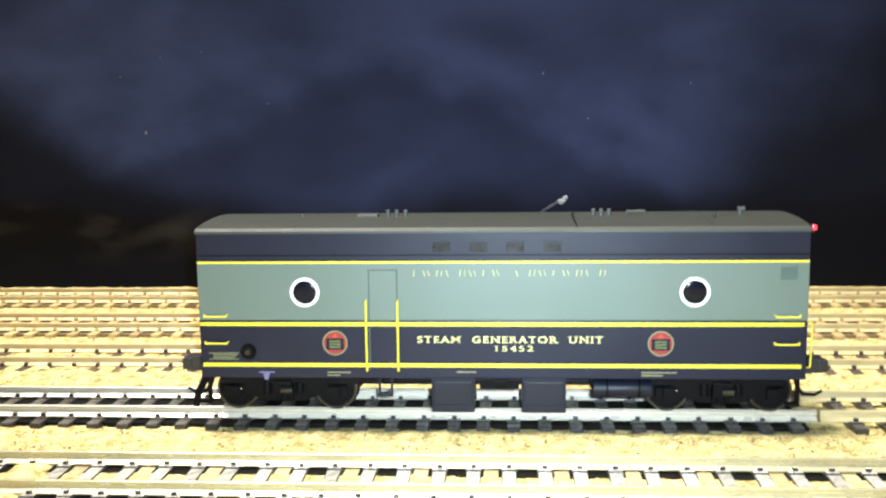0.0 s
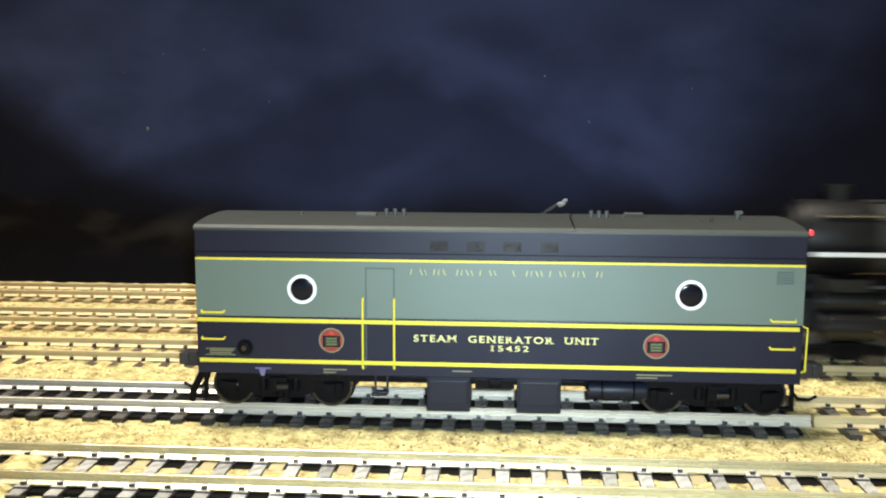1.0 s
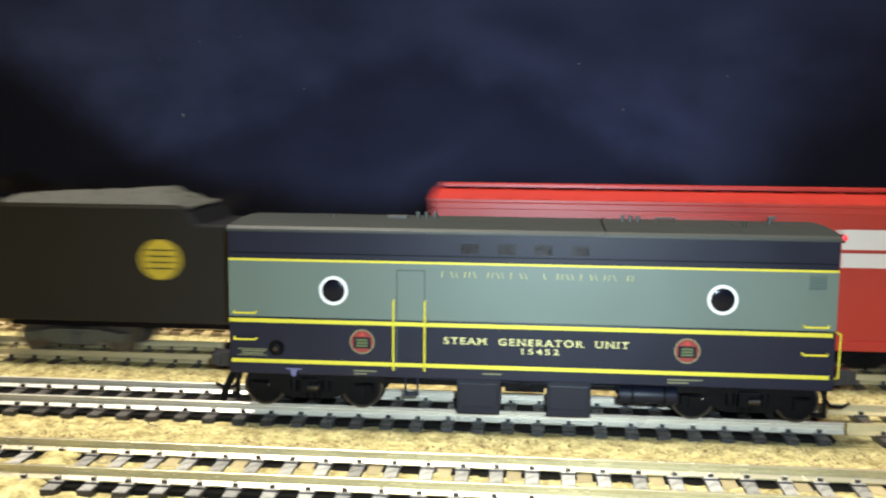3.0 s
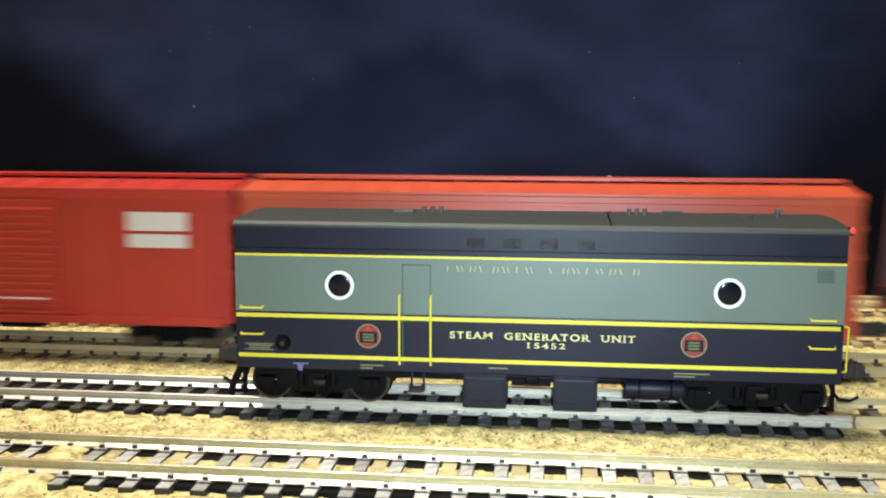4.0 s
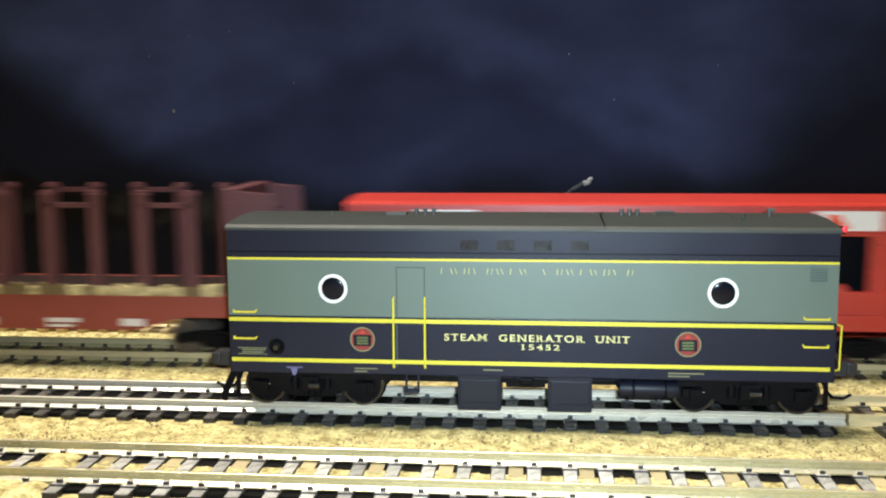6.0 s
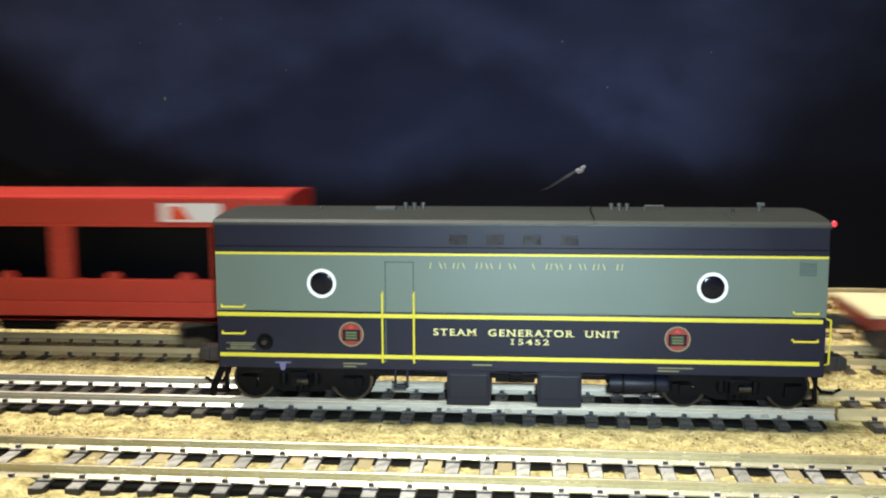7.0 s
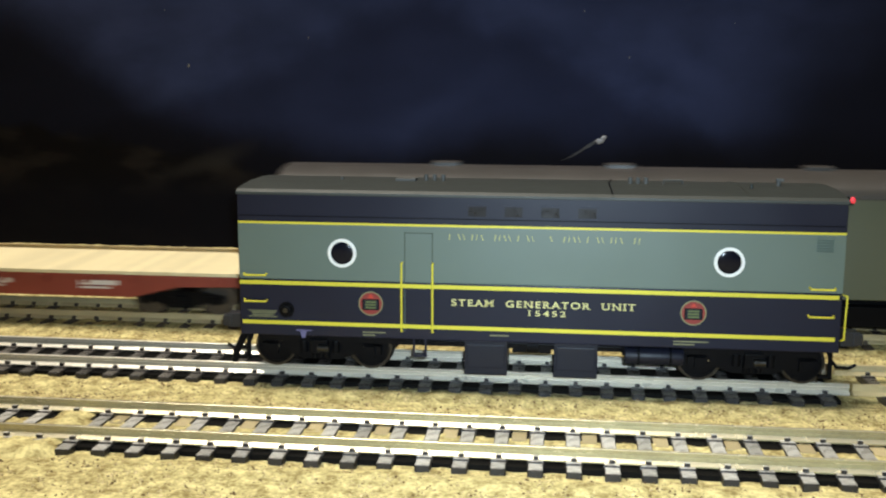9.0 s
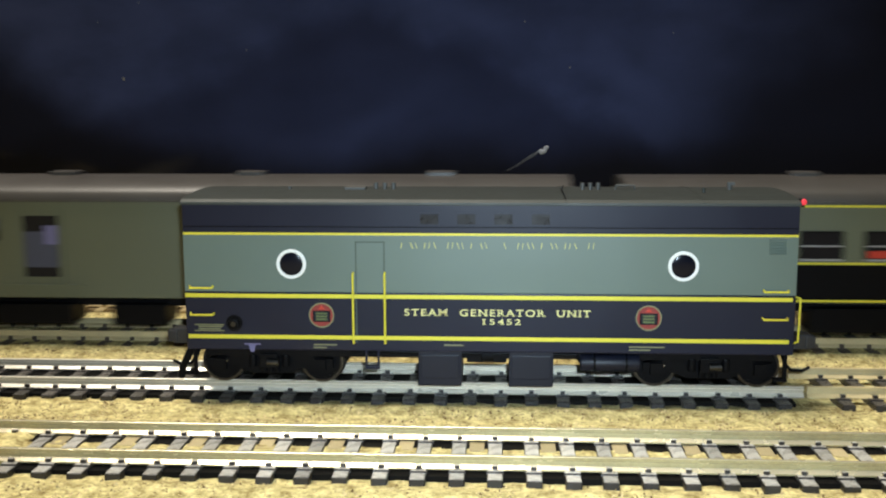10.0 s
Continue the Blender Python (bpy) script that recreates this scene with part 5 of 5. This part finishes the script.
def tender(front, length):
    v = vehicle("tender", "black coal tender with a round golden emblem", "tender", front)
    y = -0.0172
    part("body", made((slab, [(0, 0.0110), (length, 0.0110), (length, 0.0400), (length * 0.545, 0.0400), (length * 0.50, 0.0455), (0.004, 0.0455), (0, 0.0440)], y, -y)), M_SOOT, v, "black tender tank", bevel=0.0005)
    part("top_rail", made((box, 0.004, length * 0.50, y - 0.0003, y + 0.0006, 0.0450, 0.0462), (box, length * 0.545, length, y - 0.0003, y + 0.0006, 0.0398, 0.0406)), M_SOOT_TOP, v)
    bm = bmesh.new()
    rng = random.Random(7)
    n, k = 46, 14
    g = [[bm.verts.new((0.003 + length * 0.485 * i / n, y + 0.001 - 2 * (y + 0.001) * j / k,
                        0.0452 + 0.0052 * math.sin(math.pi * j / k) ** 0.7 * min(1, 0.45 + 0.65 * (i / n)) * min(1, (n - i) / 8) + rng.uniform(-1, 1) * 0.0005)) for j in range(k + 1)] for i in range(n + 1)]
    for i in range(n):
        for j in range(k):
            bm.faces.new((g[i][j], g[i + 1][j], g[i + 1][j + 1], g[i][j + 1]))
    part("coal", bm, M_COAL, v, "heaped dusty coal")
    e = part("emblem", made((tube, (0.0535, y - 0.0001, 0.0300), (0.0535, y + 0.0003, 0.0300), 0.0060, 32)), M_GOLD, v, "round golden emblem with dark bars")
    for z in (0.0272, 0.0290, 0.0308, 0.0326):
        part("emblem_bar", made((box, 0.0496, 0.0574, y - 0.0003, y, z, z + 0.0004)), M_SOOT, e)
    part("water_hatch", made((box, length * 0.78, length * 0.88, -0.005, 0.005, 0.0400, 0.0425)), M_SOOT, v, bevel=0.0004)
    part("underframe", made((box, 0.002, length - 0.002, -0.0100, 0.0100, 0.0080, 0.0112)), M_BLACK, v)
    ladder(v, length - 0.007, y, 0.0115, 0.0395, 0.0045, M_SOOT_TOP, 7)
    for x in (0.024, length - 0.026):
        truck(v, x, WHEELS, base=0.027, material=M_TRUCK_GREY)
    coupler(v, length - 0.0012, 1)
    return v


locomotive(0.068)
tender(0.2665, 0.1205)

# ---------------------------------------------------------------- small pieces
tuft = thing("fluff_wisp", "pale wisp of fluff drifting before the backdrop", "fluff")
rng_fluff = random.Random(21)
bm = bmesh.new()
for k in range(9):
    ball(bm, (rng_fluff.uniform(-0.0016, 0.0016), 0, rng_fluff.uniform(-0.0007, 0.0007)), rng_fluff.uniform(0.0006, 0.0011), 1.3, 0.5, 0.8, 10, 6)
bmesh.ops.rotate(bm, verts=bm.verts, cent=(0, 0, 0), matrix=Matrix.Rotation(radians(-26), 3, "Y"))
part("knot", bm, M_TUFT, tuft, "pale fluffy knot", smooth=True)
for k in range(4):
    bm = bmesh.new()
    far = rng_fluff.uniform(0.7, 1.1)
    pts = [(-0.0012 - 0.0150 * far * f, 0, -0.0004 - 0.0088 * far * f + 0.0006 * math.sin(f * 5 + k)) for f in (0, 0.3, 0.6, 1.0)]
    for a, b, r0, r1 in zip(pts, pts[1:], (0.00030, 0.00020, 0.00012), (0.00020, 0.00012, 0.00005)):
        tube(bm, a, b, r0, 6, r1)
    part("thread", bm, M_THREAD, tuft, smooth=True)


def grains():
    """Loose ballast grains on the shoulders between the tracks."""
    rng = random.Random(11)
    verts, faces = [], []
    lanes = (-0.078, -0.0265, 0.0245, 0.0755, 0.126)
    share = (0.30, 0.30, 0.22, 0.10, 0.08)
    for n in range(30000):
        c = rng.choices(lanes, share)[0]
        x, y = rng.uniform(-0.24, 0.24), c + rng.gauss(0, 0.0070)
        r = rng.uniform(0.00014, 0.00042) * (1.5 if rng.random() < 0.06 else 1)
        a, b = rng.uniform(0, 6.28), rng.uniform(0.5, 1.0)
        k = len(verts)
        z = GROUND_Z + 0.0007 * max(0, 1 - abs(min(abs(y - q) for q in LINES.values()) - 0.019) / 0.006)
        for i in range(4):
            verts.append((x + r * math.cos(a + i * 1.57), y + r * math.sin(a + i * 1.57), z - r * 0.2 + rng.uniform(-0.3, 0.3) * r))
        verts.append((x, y, z + r * b))
        verts.append((x, y, z - r))
        for i in range(4):
            faces += [(k + i, k + (i + 1) % 4, k + 4), (k + (i + 1) % 4, k + i, k + 5)]
    me = bpy.data.meshes.new("ballast_grains")
    me.from_pydata(verts, [], faces)
    me.materials.append(M_GRAIN)
    me.materials.append(M_GRAIN_DARK)
    for p in me.polygons:
        p.material_index = 1 if (p.index // 8) % 5 == 0 else 0
    tagged(new("ballast_grains", me), "loose tan ballast grains between the tracks", "ballast", kind="stuff")


def sand_drift():
    """Sand heaped over the ties at the turnout end of the front track."""
    bm = bmesh.new()
    xs, ys = np.linspace(-0.30, -0.085, 120), np.linspace(-0.073, -0.031, 34)
    g = []
    for x in xs:
        col = []
        for y in ys:
            n = 0.5 * noise.noise((x * 90, y * 90, 5))
            m = min(1, max(0, (-0.0945 - x) / 0.004 + n)) * min(1, max(0, (0.0205 - abs(y + 0.052)) / 0.004))
            if y > -0.060:
                m *= 0.30 + 0.70 * min(1, max(0, (x + 0.1070) / 0.003 + n))
            col.append(bm.verts.new((x, y, GROUND_Z - 0.0003 + m * (0.0022 + 0.0004 * noise.noise((x * 300, y * 300, 9)) + 0.00025 * noise.noise((x * 900, y * 900, 2))))))
        g.append(col)
    for i in range(len(xs) - 1):
        for j in range(len(ys) - 1):
            bm.faces.new((g[i][j], g[i + 1][j], g[i + 1][j + 1], g[i][j + 1])).smooth = True
    tagged(part("ground_drift", bm, M_SAND), "tan sand heaped over the ties at the turnout", "ground", kind="structure")


def ballast_bed():
    """Sand packed between the ties of the running track, up to the foot of the rails."""
    bm = bmesh.new()
    c = LINES["A"]
    xs, ys = np.linspace(-0.36, 0.36, 500), np.linspace(c - 0.021, c + 0.021, 44)
    g = []
    for x in xs:
        col = []
        for y in ys:
            d = abs(y - c)
            m = min(1, max(0, (0.0205 - d) / 0.005))
            z = 0.00140 + 0.0005 * noise.noise((x * 220, y * 220, 4)) + 0.0003 * noise.noise((x * 800, y * 800, 7)) + 0.0003 * noise.noise((x * 40, y * 40, 1))
            col.append(bm.verts.new((x, y, GROUND_Z - 0.0005 + m * (0.0005 + z))))
        g.append(col)
    for i in range(len(xs) - 1):
        for j in range(len(ys) - 1):
            bm.faces.new((g[i][j], g[i + 1][j], g[i + 1][j + 1], g[i][j + 1])).smooth = True
    tagged(part("ground_ballast", bm, M_SAND), "tan sand packed between the ties of the running track", "ground", kind="structure")


def front_bed():
    """Sand lying between the rails of the front track."""
    bm = bmesh.new()
    c = LINES["C"]
    xs, ys = np.linspace(-0.30, 0.30, 500), np.linspace(c - 0.0048, c + 0.0060, 16)
    g = []
    for x in xs:
        col = []
        for y in ys:
            m = min(1, max(0, (0.0052 - (y - c) - 0.0008 * noise.noise((x * 260, 3, 0))) / 0.0010)) * min(1, (y - c + 0.0048) / 0.001)
            col.append(bm.verts.new((x, y, GROUND_Z - 0.0004 + m * (0.0015 + 0.0003 * noise.noise((x * 300, y * 300, 6)) + 0.0002 * noise.noise((x * 900, y * 900, 8))))))
        g.append(col)
    for i in range(len(xs) - 1):
        for j in range(len(ys) - 1):
            bm.faces.new((g[i][j], g[i + 1][j], g[i + 1][j + 1], g[i][j + 1])).smooth = True
    tagged(part("ground_sand", bm, M_SAND), "tan sand lying between the rails of the front track", "ground", kind="structure")


front_bed()
ballast_bed()
sand_drift()
grains()
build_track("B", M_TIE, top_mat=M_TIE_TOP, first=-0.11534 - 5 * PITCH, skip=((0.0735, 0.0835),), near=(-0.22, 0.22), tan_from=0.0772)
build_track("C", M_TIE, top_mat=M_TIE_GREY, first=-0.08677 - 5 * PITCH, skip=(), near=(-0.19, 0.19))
build_track("A", M_TIE_DUSTY, -0.15136 - 5 * PITCH, near=(-0.22, 0.22))
build_track("D", M_TIE_TAN, -0.17159 - 5 * PITCH, near=(-0.24, 0.24))
build_track("E", M_TIE_TAN, -0.17159 - 5 * PITCH, near=(-0.26, 0.26))


# ---------------------------------------------------------------- what moves
def run(t):
    """How far the train has gone, in metres, since its second second."""
    return (-0.142 * t**3 - 1.63 * t**2 + 221.226 * t - 217.3) / 1000


def motions():
    stops = [i * 0.5 for i in range(21)]
    for v, front in TRAIN:
        walk(v, [(t, pose(front - run(t), LINES["A"], 0)) for t in stops])
    spins = [i / 30 for i in range(301)]
    for w, x, y, z, r in WHEELS:
        walk(w, [(t, pose(x, y, z, 0, -math.degrees(run(t) / r), 0)) for t in spins])
    # the loose backdrop creeps upwards, the wisp of fluff with it
    lifts = ((0.0, 0.0, 0.0), (2.0, 0.0, 0.0008), (2.5, 0.0005, 0.0060), (3.0, 0.001, 0.0085), (4.5, 0.001, 0.0100), (5.5, 0.0, 0.0088), (6.0, -0.002, 0.0090), (7.5, -0.0008, 0.0130), (8.5, -0.0015, 0.0125), (10.0, -0.0040, 0.0128))
    walk(backdrop, [(t, pose(x, 0, z)) for t, x, z in lifts])
    walk(tuft, [(t, pose(0.0250 + x, BACK_Y - 0.003, 0.0336 + z)) for t, x, z in lifts])


motions()
